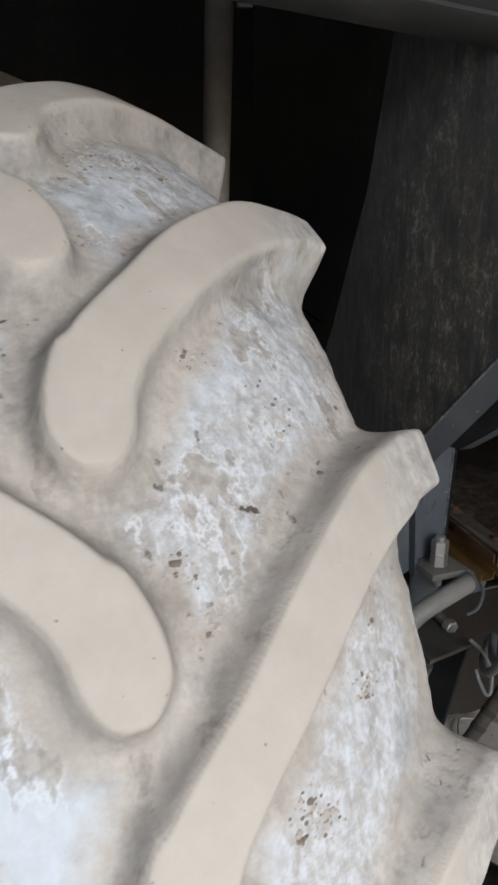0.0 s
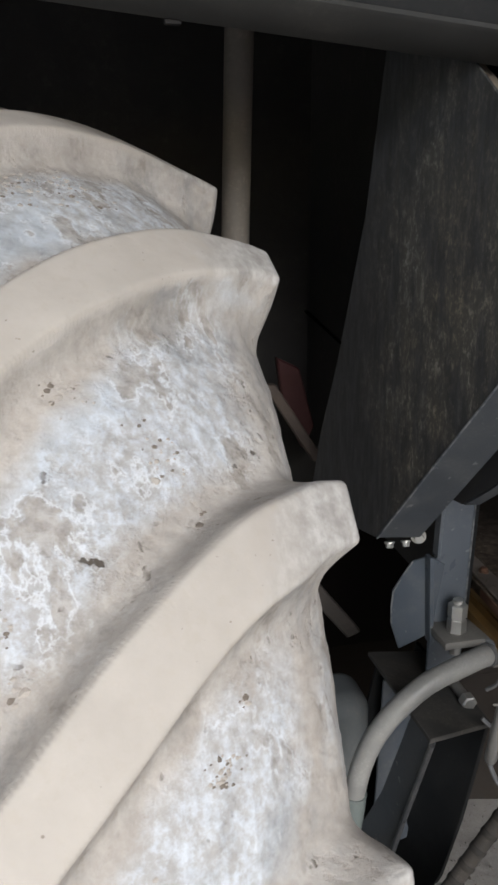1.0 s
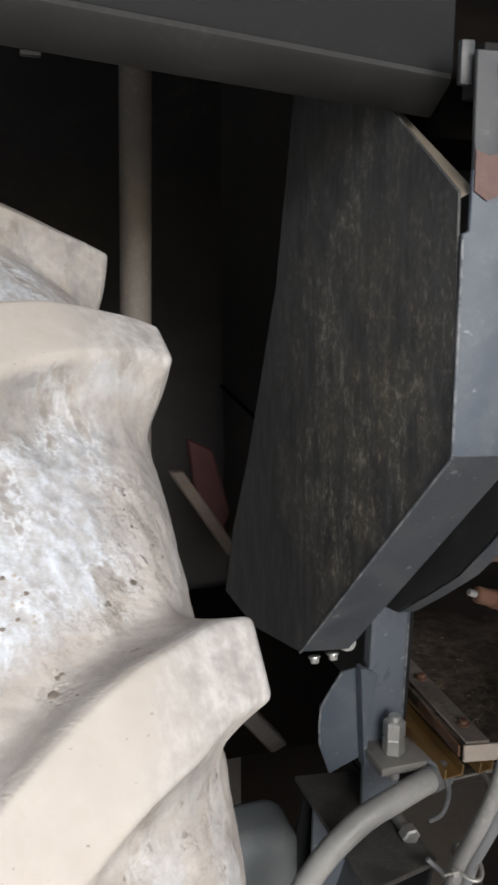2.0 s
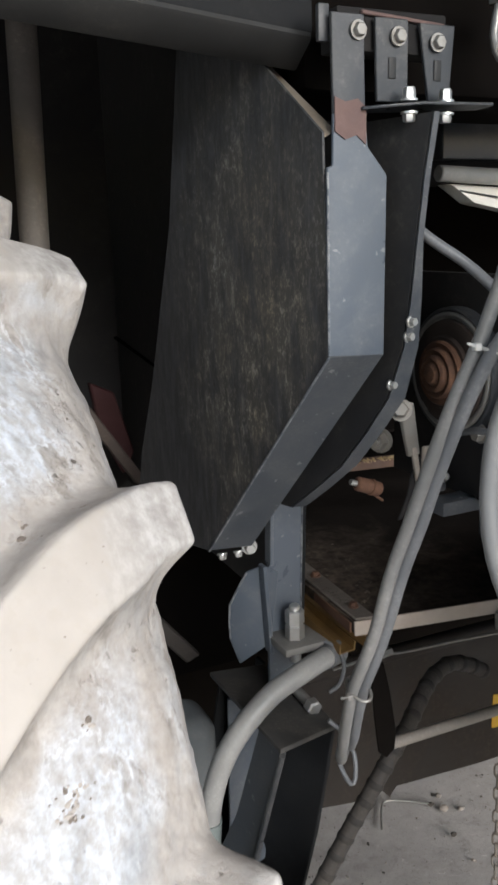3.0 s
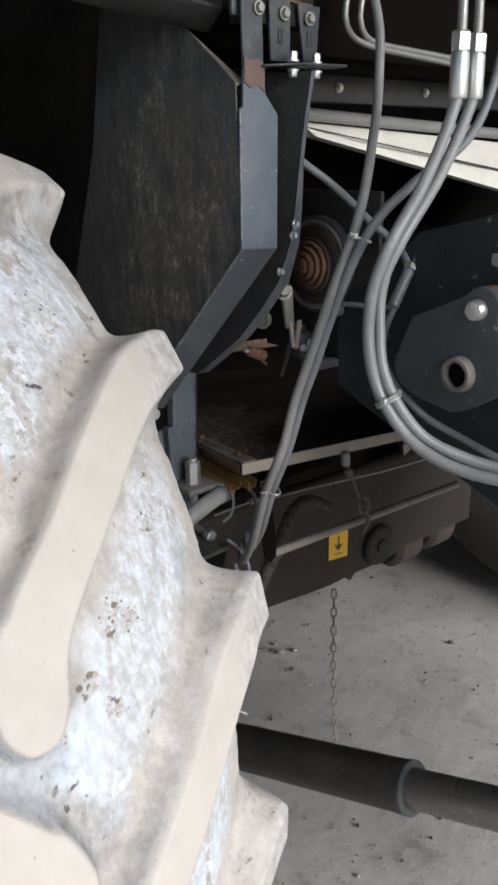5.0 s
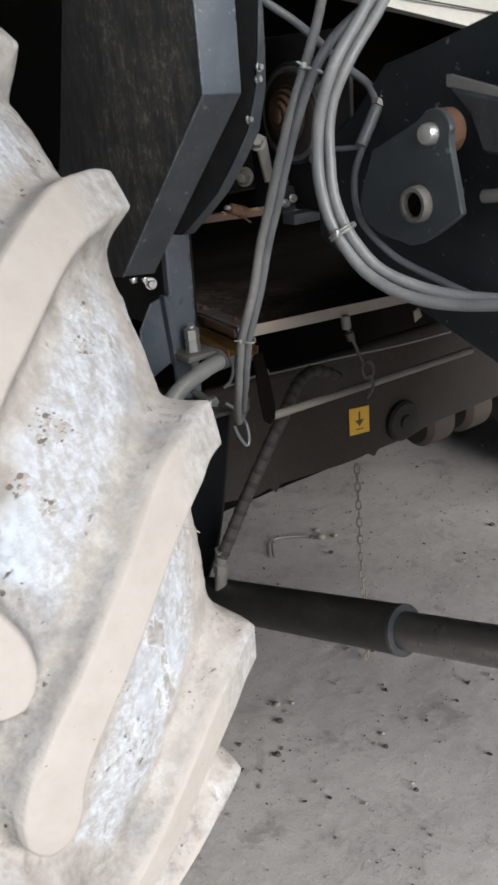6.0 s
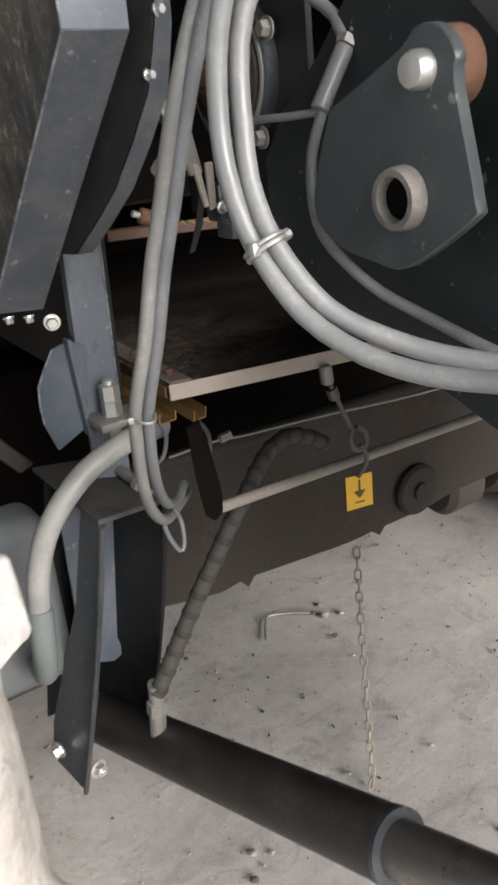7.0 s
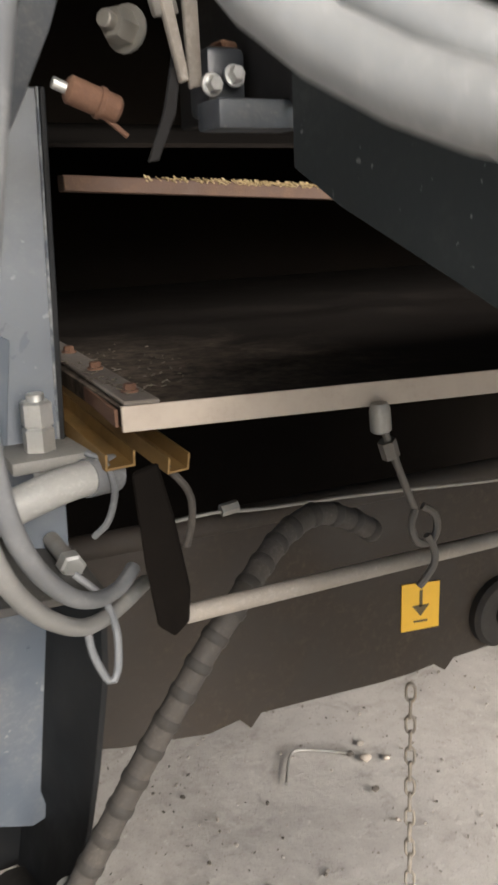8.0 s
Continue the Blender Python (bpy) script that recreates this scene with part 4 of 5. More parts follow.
# ---- drive shaft end and linkage ----
def shaft_end():
    t = thing("shaft_end", (0.93, 0.72, 1.3), "rusty shaft end in a black bearing flange", "shaft")
    y, z = 0.735, 1.342
    flange = part("flange", lathe((0.975, y, z), (-1, 0, 0), [(0, 0.072), (0.012, 0.072), (0.014, 0.069), (0.012, 0.066), (0.012, 0.04)], 44), BLACK_EDGE, t, "black bearing flange")
    part("ring", lathe((0.963, y, z), (-1, 0, 0), [(0, 0.0665), (0.003, 0.0665), (0.004, 0.065), (0.004, 0.063), (0.002, 0.061)], 44), STEEL, t, "dull steel ring")
    part("dust_cover", lathe((0.963, y, z), (-1, 0, 0), [(0, 0.06), (0.006, 0.058), (0.009, 0.05), (0.008, 0.042), (0.012, 0.04), (0.012, 0.03)], 40), worn("dark brown grime", (0.02, 0.013, 0.01), (0.07, 0.045, 0.032), 0.8, 0.6, 25, grit=0.5), t, "grimy brown dust cover")
    part("hub", lathe((0.953, y, z), (-1, 0, 0), [(0, 0.036), (0.006, 0.036), (0.008, 0.034), (0.006, 0.029), (0.011, 0.028), (0.013, 0.026), (0.011, 0.021), (0.016, 0.02), (0.018, 0.017), (0.016, 0.013), (0.02, 0.009), (0.021, 0.0)], 36), worn("orange rust", (0.05, 0.022, 0.012), (0.25, 0.125, 0.065), 0.8, 0.6, 45, grit=0.5), t, "rusted stepped hub")
    # Dark plate added in place of the shaded void behind the flange.
    part("dark_backing", box((0.976, 0.62, 1.2), (0.984, 0.86, 1.45), 0.002), SOOT, t)
    for y, z in ((0.685, 1.281), (0.664, 1.375), (0.77, 1.30)):
        bolt((0.966, y, z), (-1, 0, 0), 0.008, 0.008, flange, "dull steel hex bolt", mat=STEEL)
    return t


shaft_end()


def linkage():
    t = thing("lever_linkage", (0.92, 0.75, 1.2), "grimy lever linkage with bolts and clevis", "linkage")
    part("arm", slab([(0.899, 0.715, 1.318), (0.883, 0.72, 1.316), (0.912, 0.74, 1.25), (0.926, 0.738, 1.252)], (0, 0.006, 0), 0.001), STEEL, t, "dusty steel arm")
    part("arm", slab([(0.925, 0.73, 1.262), (0.934, 0.73, 1.262), (0.942, 0.745, 1.215), (0.934, 0.745, 1.213)], (0, 0.005, 0), 0.001), ROD, t)
    part("arm", slab([(0.912, 0.735, 1.262), (0.92, 0.735, 1.262), (0.934, 0.745, 1.218), (0.928, 0.745, 1.216)], (0, 0.005, 0), 0.001), ROD, t)
    part("blade", slab([(0.926, 0.75, 1.235), (0.932, 0.75, 1.235), (0.926, 0.75, 1.2), (0.914, 0.752, 1.173), (0.907, 0.752, 1.172), (0.918, 0.75, 1.2)], (0, 0.003, 0), 0.0006), SOOT, t)
    part("clevis", box((0.945, 0.745, 1.198), (0.972, 0.775, 1.238), 0.005), BLACK_EDGE, t)
    part("rusty_cap", slab([(0.965, 0.765, 1.246), (0.992, 0.765, 1.242), (0.983, 0.765, 1.226), (0.972, 0.765, 1.226)], (0, 0.02, 0), 0.002), RUST, t, "rusty cap")
    part("side_cheek", slab([(0.972, 0.77, 1.23), (0.99, 0.77, 1.228), (0.985, 0.77, 1.2), (0.965, 0.77, 1.195)], (0, 0.02, 0), 0.002), BLACK_EDGE, t)
    part("block", box((0.93, 0.70, 1.187), (0.986, 0.73, 1.203), 0.002), FLANGE, t, "grey square bar")
    part("sleeve", lathe((0.868, 0.78, 1.216), (0.03, 0, -0.0115), [(0, 0.006), (0.002, 0.0085), (0.02, 0.0085), (0.0205, 0.0098), (0.0235, 0.0098), (0.024, 0.0085), (0.033, 0.0085), (0.035, 0.0065)], 20), RUST, t, "rusty orange sleeve")
    part("sleeve_pin", rod((0.86, 0.78, 1.219), (0.869, 0.78, 1.2155), 0.0035, 10), ZINC, t)
    part("pin", rod((0.887, 0.78, 1.203), (0.905, 0.78, 1.189), 0.0018, 8), RUST, t)
    bolt((0.884, 0.718, 1.311), (-0.6, -0.8, 0.3), 0.009, 0.014, t, "dull steel hex bolt", mat=LINK_STEEL)
    bolt((0.918, 0.804, 1.255), (-0.8, -0.6, 0.1), 0.011, 0.016, t, "dull steel hex bolt", stud=0.01, mat=LINK_STEEL)
    bolt((0.945, 0.74, 1.215), (0, -1, 0), 0.005, 0.006, t)
    bolt((0.96, 0.74, 1.22), (0, -1, 0.2), 0.005, 0.006, t)
    return t


linkage()


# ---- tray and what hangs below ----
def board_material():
    """Dark stained board with dust round one corner, lightest there and fading outwards."""
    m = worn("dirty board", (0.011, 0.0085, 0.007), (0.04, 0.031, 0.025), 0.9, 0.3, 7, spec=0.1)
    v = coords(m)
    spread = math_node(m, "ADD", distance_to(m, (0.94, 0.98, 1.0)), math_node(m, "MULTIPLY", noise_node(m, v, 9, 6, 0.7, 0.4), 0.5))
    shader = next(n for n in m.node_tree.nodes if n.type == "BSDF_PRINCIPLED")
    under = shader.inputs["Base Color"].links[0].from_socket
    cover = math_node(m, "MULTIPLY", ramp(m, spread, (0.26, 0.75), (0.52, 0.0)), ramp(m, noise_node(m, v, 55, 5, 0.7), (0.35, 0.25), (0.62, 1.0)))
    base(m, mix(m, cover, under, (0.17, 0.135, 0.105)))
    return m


def tray():
    t = thing("tray_board", (1.2, 1.0, 0.98), "dusty dark board with a pale bare front edge", "board")
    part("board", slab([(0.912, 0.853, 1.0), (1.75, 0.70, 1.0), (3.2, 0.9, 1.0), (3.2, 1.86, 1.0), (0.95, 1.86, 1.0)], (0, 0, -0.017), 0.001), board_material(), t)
    part("edge_strip", slab([(0.911, 0.8495, 1.0015), (1.75, 0.6965, 1.0015), (1.75, 0.6965, 0.981), (0.911, 0.8495, 0.981)], (0, 0.003, 0), 0.0004), PALE_EDGE, t, "pale bare front edge")
    part("side_strip", slab([(0.9105, 0.857, 0.998), (0.935, 1.16, 0.998), (0.935, 1.16, 0.984), (0.9105, 0.857, 0.984)], (-0.003, 0, 0), 0.0004), RUST, t, "brown side edge")
    part("side_batten", slab([(0.914, 0.853, 1.0005), (0.942, 0.847, 1.0005), (0.962, 1.2, 1.0005), (0.934, 1.2, 1.0005)], (0, 0, 0.004), 0.0012), worn("dusty batten", (0.12, 0.1, 0.085), (0.3, 0.265, 0.225), 0.8, 0.7, 16), t, "dusty grey batten along the side")
    for x, y in ((0.931, 0.885), (0.939, 1.0), (0.946, 1.11)):
        bolt((x, y, 1.0045), (0, 0, 1), 0.0055, 0.005, t, "rusty screw head", mat=RUST)
    return t


tray()
t = thing("rusty_ledge", (1.1, 1.0, 1.15), "rusty steel ledge with flaking yellow residue", "ledge")
part("ledge_bar", slab([(0.922, 0.99, 1.176), (1.5, 0.99, 1.146), (1.5, 0.99, 1.134), (0.922, 0.99, 1.162)], (0, 0.02, 0), 0.001), worn("dark rusty ledge", (0.06, 0.033, 0.022), (0.15, 0.09, 0.055), 0.85, 0.5, 30, grit=0.5), t)
bm = bmesh.new()
for k in range(260):
    x = random.triangular(0.99, 1.36, 1.12)
    z = 1.176 - (x - 0.922) * 0.052
    s = random.uniform(0.0003, 0.0008)
    box((x - s * 2, 0.988, z - s * 0.7), (x + s * 2, 0.996, z + s * 0.7), 0.0, Euler((random.random(), random.random(), random.random())).to_matrix().to_4x4(), bm)
ob = part("residue", bm, worn("yellow residue", (0.24, 0.17, 0.085), (0.38, 0.31, 0.2), 0.9, 0.5, 60), t, "flaking yellow residue")
ob["kind"] = "stuff"
# Added dark sheets stand in for the deep shade over the board.
t = thing("cavity_shade", (1.4, 1.86, 0.985), "added dark panels standing for the shaded cavity over the board", "panel")
part("back_panel", slab([(0.88, 1.865, 0.985), (3.25, 1.865, 0.985), (3.25, 1.865, 1.6), (0.88, 1.865, 1.6)], (0, 0.02, 0), 0), SHADE_BLACK, t)
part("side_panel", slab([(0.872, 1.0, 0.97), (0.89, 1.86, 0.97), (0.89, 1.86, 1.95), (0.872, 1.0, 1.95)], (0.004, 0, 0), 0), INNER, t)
part("top_panel", slab([(0.88, 1.02, 1.2), (3.25, 1.02, 1.2), (3.25, 1.86, 1.3), (0.88, 1.86, 1.3)], (0, 0, 0.004), 0), SHADE_BLACK, t)


def gold_channel(a, b, w, h):
    t = thing("channel_bracket", Vector(a), "small yellow passivated channel bracket under the board", "bracket", "channel brackets")
    a, b = Vector(a), Vector(b)
    d, s, u = frame_of(b - a)
    bm = bmesh.new()
    prof = [(-w, h), (-w, 0), (w, 0), (w, h), (w - 0.002, h), (w - 0.002, 0.002), (-w + 0.002, 0.002), (-w + 0.002, h)]
    pa = [bm.verts.new(a + s * p + u * q) for p, q in prof]
    pb = [bm.verts.new(b + s * p + u * q) for p, q in prof]
    n = len(prof)
    for k in range(n):
        bm.faces.new((pa[k], pa[(k + 1) % n], pb[(k + 1) % n], pb[k]))
    bm.faces.new(pa)
    bm.faces.new(pb[::-1])
    part("channel", bm, GOLD, t)
    return t


gold_channel((0.975, 0.9, 0.925), (0.94, 1.1, 0.965), 0.011, 0.016)
single("strap", pipe([(0.965, 0.91, 0.932), (0.985, 0.905, 0.905), (0.988, 0.905, 0.88), (0.981, 0.905, 0.852)], 0.0035, 8, step=0.008), CONDUIT, "dark rubber strap hanging from a channel bracket", "strap")
gold_channel((0.915, 0.875, 0.945), (0.90, 1.08, 0.972), 0.013, 0.014)

t = thing("linkage_rod", (1.2, 0.8, 0.84), "dusty round steel rod with a flat black lever at its end", "rod")
part("round_bar", rod((0.918, 0.797, 0.846), (1.46, 0.797, 0.834), 0.0075, 14), ROD, t)
part("lever", slab([(0.893, 0.785, 0.968), (0.912, 0.785, 0.972), (0.922, 0.785, 0.93), (0.932, 0.785, 0.87), (0.930, 0.785, 0.845), (0.918, 0.785, 0.836), (0.905, 0.785, 0.848), (0.898, 0.785, 0.90)], (0.004, 0.008, 0), 0.0015), SHADE_BLACK, t, "flat black lever")

LINK = worn("grimy steel link", (0.11, 0.1, 0.09), (0.2, 0.175, 0.15), 0.55, 0.5, 30, metal=0.4)
t = thing("turnbuckle", (1.13, 0.8, 0.83), "grimy steel turnbuckle hooked over a rod", "turnbuckle")
part("eye", lathe((1.118, 0.805, 0.985), (0.1, 0, -1), [(0, 0.007), (0.006, 0.009), (0.024, 0.009), (0.026, 0.006)], 12), STEEL, t)
part("spindle", rod((1.121, 0.804, 0.965), (1.15, 0.796, 0.888), 0.0034, 10), LINK, t)
part("nut", lathe((1.1245, 0.803, 0.952), (0.35, 0, -1), [(0, 0.008), (0.016, 0.008)], 6), LINK, t)
part("eye_ring", pipe([(1.15, 0.795, 0.888), (1.143, 0.791, 0.876), (1.147, 0.788, 0.862), (1.16, 0.787, 0.858), (1.169, 0.788, 0.868), (1.168, 0.791, 0.882), (1.158, 0.795, 0.89)], 0.0036, 8, step=0.003), LINK, t)
part("hook", pipe([(1.156, 0.786, 0.866), (1.163, 0.784, 0.852), (1.162, 0.782, 0.84), (1.154, 0.783, 0.828), (1.148, 0.785, 0.82)], 0.0036, 8, step=0.003), LINK, t)

single("brake_line", pipe([(0.98, 1.02, 0.83), (1.06, 1.02, 0.832), (1.12, 1.02, 0.825), (1.26, 1.02, 0.815), (1.47, 1.02, 0.795), (1.65, 1.02, 0.785)], 0.0022, 8), STEEL, "thin steel line with a nut", "line")
single("line_nut", lathe((1.07, 1.02, 0.8325), (1, 0, 0.1), [(0, 0.007), (0.02, 0.007)], 6), STEEL, "small steel nut on a thin line", "nut")


def side_panel():
    t = thing("skirt_panel", (1.4, 1.06, 0.53), "dusty dark grey skirt panel with a ragged lower edge", "panel")
    rag = [(0.9, 0.575), (0.95, 0.56), (1.06, 0.54), (1.1, 0.545), (1.115, 0.528), (1.13, 0.545), (1.25, 0.535), (1.31, 0.53), (1.36, 0.528), (1.40, 0.53), (1.42, 0.515), (1.435, 0.53), (1.55, 0.53), (1.62, 0.54), (1.9, 0.54)]
    part("sheet", slab([(x, 1.055, z) for x, z in rag] + [(1.9, 1.055, 0.79), (0.9, 1.055, 0.81)], (0, 0.006, 0), 0.0006), BROWN, t)
    part("top_roll", rod((0.9, 1.062, 0.806), (1.9, 1.062, 0.786), 0.014, 16), BROWN, t, "rolled top edge")
    part("round_cover", lathe((1.512, 1.056, 0.585), (0, -1, 0), [(0, 0.052), (0.012, 0.052), (0.018, 0.046), (0.018, 0.018), (0.024, 0.016), (0.025, 0.0)], 36), worn("dark cover", (0.012, 0.01, 0.009), (0.05, 0.04, 0.033), 0.7, 0.4, 20), t, "dark round cover")
    return t


side_panel()
FADED = material("faded black print", (0.09, 0.065, 0.02), 0.6)
t = thing("warning_decal", (1.36, 1.05, 0.62), "yellow decal with a small black arrow symbol", "decal")
face = part("decal_face", slab([(1.341, 1.053, 0.664), (1.404, 1.053, 0.656), (1.404, 1.053, 0.589), (1.341, 1.053, 0.596)], (0, 0.0015, 0), 0), YELLOW, t)
bm = bmesh.new()
slab([(1.37, 1.0525, 0.65), (1.375, 1.0525, 0.65), (1.375, 1.0525, 0.625), (1.37, 1.0525, 0.625)], (0, 0.0008, 0), 0, bm)
slab([(1.358, 1.0525, 0.63), (1.387, 1.0525, 0.627), (1.3725, 1.0525, 0.612)], (0, 0.0008, 0), 0, bm)
slab([(1.361, 1.0525, 0.608), (1.384, 1.0525, 0.605), (1.384, 1.0525, 0.602), (1.361, 1.0525, 0.605)], (0, 0.0008, 0), 0, bm)
part("symbol", bm, FADED, face, "black arrow symbol")


# ---- chain ----
def chain():
    t = thing("hanging_chain", (1.35, 1.04, 0.0), "thin rusty steel chain hanging to the floor", "chain")
    path = [Vector((1.352, 1.045, 0.53)), Vector((1.348, 1.035, 0.3)), Vector((1.335, 1.01, 0.08)), Vector((1.32, 0.99, 0.02)), Vector((1.297, 0.975, 0.006))]
    line = smooth_path(path, 0.002)
    gone, at = 0.0, []
    for a, b in zip(line, line[1:]):
        gone += (b - a).length
        if gone >= 0.0235:
            at.append((a, (b - a).normalized()))
            gone = 0.0
    ring = [(0.0062 * math.cos(a), 0.0105 * math.sin(a) + math.copysign(0.003, math.sin(a))) for a in [2 * math.pi * (k + 0.5) / 12 for k in range(12)]]
    bm = bmesh.new()
    loops = []
    for k, (u, v) in enumerate(ring):
        c = Vector((u, 0, v))
        d = Vector((u, 0, v)).normalized()
        loops.append([bm.verts.new(c + (d * math.cos(a) + Vector((0, 1, 0)) * math.sin(a)) * 0.0027) for a in [2 * math.pi * j / 6 for j in range(6)]])
    for k in range(12):
        p, q = loops[k], loops[(k + 1) % 12]
        for j in range(6):
            bm.faces.new((p[j], p[(j + 1) % 6], q[(j + 1) % 6], q[j]))
    bmesh.ops.recalc_face_normals(bm, faces=bm.faces[:])
    me = bpy.data.meshes.new("link")
    bm.to_mesh(me)
    bm.free()
    me.materials.append(worn("chain steel", (0.2, 0.172, 0.142), (0.42, 0.375, 0.325), 0.6, 0.6, 40))
    me.polygons.foreach_set("use_smooth", [True] * len(me.polygons))
    for k, (p, d) in enumerate(at):
        ob = new("link", me)
        ob.parent = t
        q = d.to_track_quat("Z", "Y")
        ob.matrix_basis = Matrix.Translation(p - t.location) @ q.to_matrix().to_4x4() @ pose(0, 0, 0, 0, 0, 90 * (k % 2) + 20)
    return t


chain()

RIB = worn("dark rubber rib", (0.026, 0.023, 0.02), (0.075, 0.064, 0.055), 0.7, 0.5, 20)


def corrugated():
    pts = [(0.834, 0.86, 0.566), (0.862, 0.86, 0.608), (0.911, 0.86, 0.682), (0.948, 0.86, 0.733), (0.978, 0.862, 0.772), (1.012, 0.87, 0.803), (1.055, 0.895, 0.826), (1.092, 0.915, 0.84), (1.131, 0.922, 0.848), (1.173, 0.925, 0.832), (1.205, 0.93, 0.81)]
    t = thing("corrugated_hose", (0.834, 0.86, 0.56), "dusty ribbed rubber hose hanging down to the cylinder", "hose")
    body = part("hose_body", pipe(pts, 0.0115, 16, step=0.008), CONDUIT, t)
    line = smooth_path(pts, 0.002)
    gone = 0.02
    for a, b in zip(line, line[1:]):
        gone += (b - a).length
        if gone > 0.027:
            gone = 0.0
            part("rib", lathe(a, b - a, [(0, 0.0116), (0.002, 0.0128), (0.008, 0.0128), (0.01, 0.0116)], 16), RIB, body, "dark rubber rib")


corrugated()
t = thing("hose_end_fitting", (0.835, 0.87, 0.52), "steel hose end nut on the cylinder", "fitting")
part("nut", lathe((0.834, 0.868, 0.53), (0.05, -0.1, 1), [(0, 0.015), (0.02, 0.015), (0.022, 0.012)], 6), STEEL, t)
part("neck", lathe((0.832, 0.872, 0.49), (0.05, -0.1, 1), [(0, 0.012), (0.04, 0.012)], 14), STEEL, t)
part("ferrule", lathe((0.835, 0.866, 0.552), (0.05, -0.1, 1), [(0, 0.011), (0.03, 0.012)], 16), ALU, t)


# ---- post with nut ----
def post():
    t = thing("support_post", (0.86, 0.97, 0.78), "blue-black painted angle post with a gusset plate", "post")
    part("web", slab([(0.845, 0.96, 1.24), (0.897, 0.955, 1.24), (0.886, 0.955, 0.8), (0.838, 0.96, 0.8)], (0, 0.006, 0)), POST_BLUE, t)
    part("left_flange", slab([(0.843, 0.945, 1.24), (0.848, 0.945, 1.24), (0.842, 0.945, 1.06), (0.837, 0.945, 1.06)], (0, 0.016, 0)), POST_BLUE, t)
    part("side_flange", slab([(0.898, 0.953, 1.24), (0.887, 0.953, 0.93), (0.887, 1.0, 0.93), (0.898, 1.0, 1.24)], (0.005, 0, 0)), BLACK, t)
    part("gusset", slab([(0.836, 0.962, 1.056), (0.814, 0.972, 1.046), (0.79, 0.979, 1.0), (0.789, 0.979, 0.95), (0.80, 0.972, 0.912), (0.842, 0.958, 0.94), (0.855, 0.955, 1.045)], (0, 0.005, 0)), BLUE_BLACK, t, "blue-black gusset plate")
    part("rib", slab([(0.828, 0.948, 1.06), (0.834, 0.948, 1.06), (0.84, 0.945, 0.93), (0.834, 0.945, 0.93)], (0, 0.016, 0)), BLUE_BLACK, t)
    foot = part("foot_plate", box((0.835, 0.9, 0.945), (0.905, 0.96, 0.956), 0.002), worn("dusty foot plate", (0.15, 0.145, 0.135), (0.33, 0.31, 0.28), 0.6, 0.6, 20), t)
    part("lower_nut", lathe((0.865, 0.93, 0.955), (0, 0, 1), [(0, 0.0135), (0.019, 0.0135), (0.021, 0.0115)], 6), ZINC, foot)
    part("upper_nut", lathe((0.865, 0.93, 0.976), (0, 0, 1), [(0, 0.0115), (0.002, 0.0135), (0.02, 0.0135), (0.022, 0.011)], 6), ZINC, foot)
    part("stud", rod((0.865, 0.93, 0.92), (0.865, 0.93, 1.004), 0.0075, 12), ZINC, foot)
    part("worn_edge", pipe([(0.8965, 0.9545, 1.24), (0.892, 0.9545, 1.1), (0.887, 0.9545, 0.93)], 0.0014, 6, step=0.05), CHIPPED, t, "chipped bright edge")
    part("worn_edge", pipe([(0.789, 0.9785, 0.95), (0.79, 0.9785, 1.0), (0.814, 0.9715, 1.046)], 0.0012, 6, step=0.02), CHIPPED, t, "chipped bright edge")
    bolt((0.826, 0.985, 1.078), (-0.3, -1, 0), 0.008, 0.009, t)
    rod_stub = part("stub", rod((0.872, 0.955, 0.866), (0.874, 0.9, 0.862), 0.0075, 12), STEEL, t, "dull steel stud")
    part("nut", lathe((0.8735, 0.905, 0.8625), (0.03, -1, -0.07), [(0, 0.0115), (0.012, 0.0115), (0.014, 0.009)], 6), ZINC, rod_stub)
    return t


post()
THICK = [(0.915, 0.9, 0.935), (0.88, 0.885, 0.938), (0.845, 0.875, 0.934), (0.80, 0.87, 0.92), (0.762, 0.868, 0.893), (0.735, 0.87, 0.86), (0.718, 0.875, 0.82), (0.708, 0.88, 0.77), (0.705, 0.89, 0.70)]
t = thing("thick_hose", (0.8, 0.87, 0.7), "thick pale grey hose bending down beside a steel arm", "hose")
part("hose_body", pipe(THICK, 0.0145, 16), worn("pale thick hose", (0.24, 0.238, 0.23), (0.45, 0.435, 0.41), 0.45, 0.7, 20), t)
part("cuff", pipe([(0.89, 0.889, 0.9375), (0.905, 0.896, 0.936), (0.917, 0.901, 0.9345)], 0.0162, 16, step=0.006), HOSE, t, "grey end cuff")
part("sleeve", pipe([(0.707, 0.882, 0.755), (0.705, 0.89, 0.70), (0.707, 0.912, 0.645), (0.713, 0.95, 0.612), (0.722, 1.005, 0.6)], 0.0165, 16), worn("green-grey sleeve", (0.13, 0.155, 0.15), (0.24, 0.255, 0.245), 0.55, 0.6, 16), t, "green-grey rubber sleeve")
single("wire_loop", pipe([(0.895, 0.9, 0.955), (0.905, 0.885, 0.95), (0.908, 0.872, 0.93), (0.9, 0.87, 0.905), (0.89, 0.88, 0.89)], 0.0028, 8, step=0.005), HOSE, "thin grey wire looped round a thick hose", "wire")
single("wire_ring", pipe([(0.858, 0.83, 0.884), (0.875, 0.82, 0.865), (0.878, 0.8, 0.845), (0.873, 0.79, 0.818), (0.866, 0.79, 0.813), (0.859, 0.8, 0.831), (0.859, 0.81, 0.845)], 0.003, 8, step=0.005), HOSE, "loose ring of pale wire", "wire")


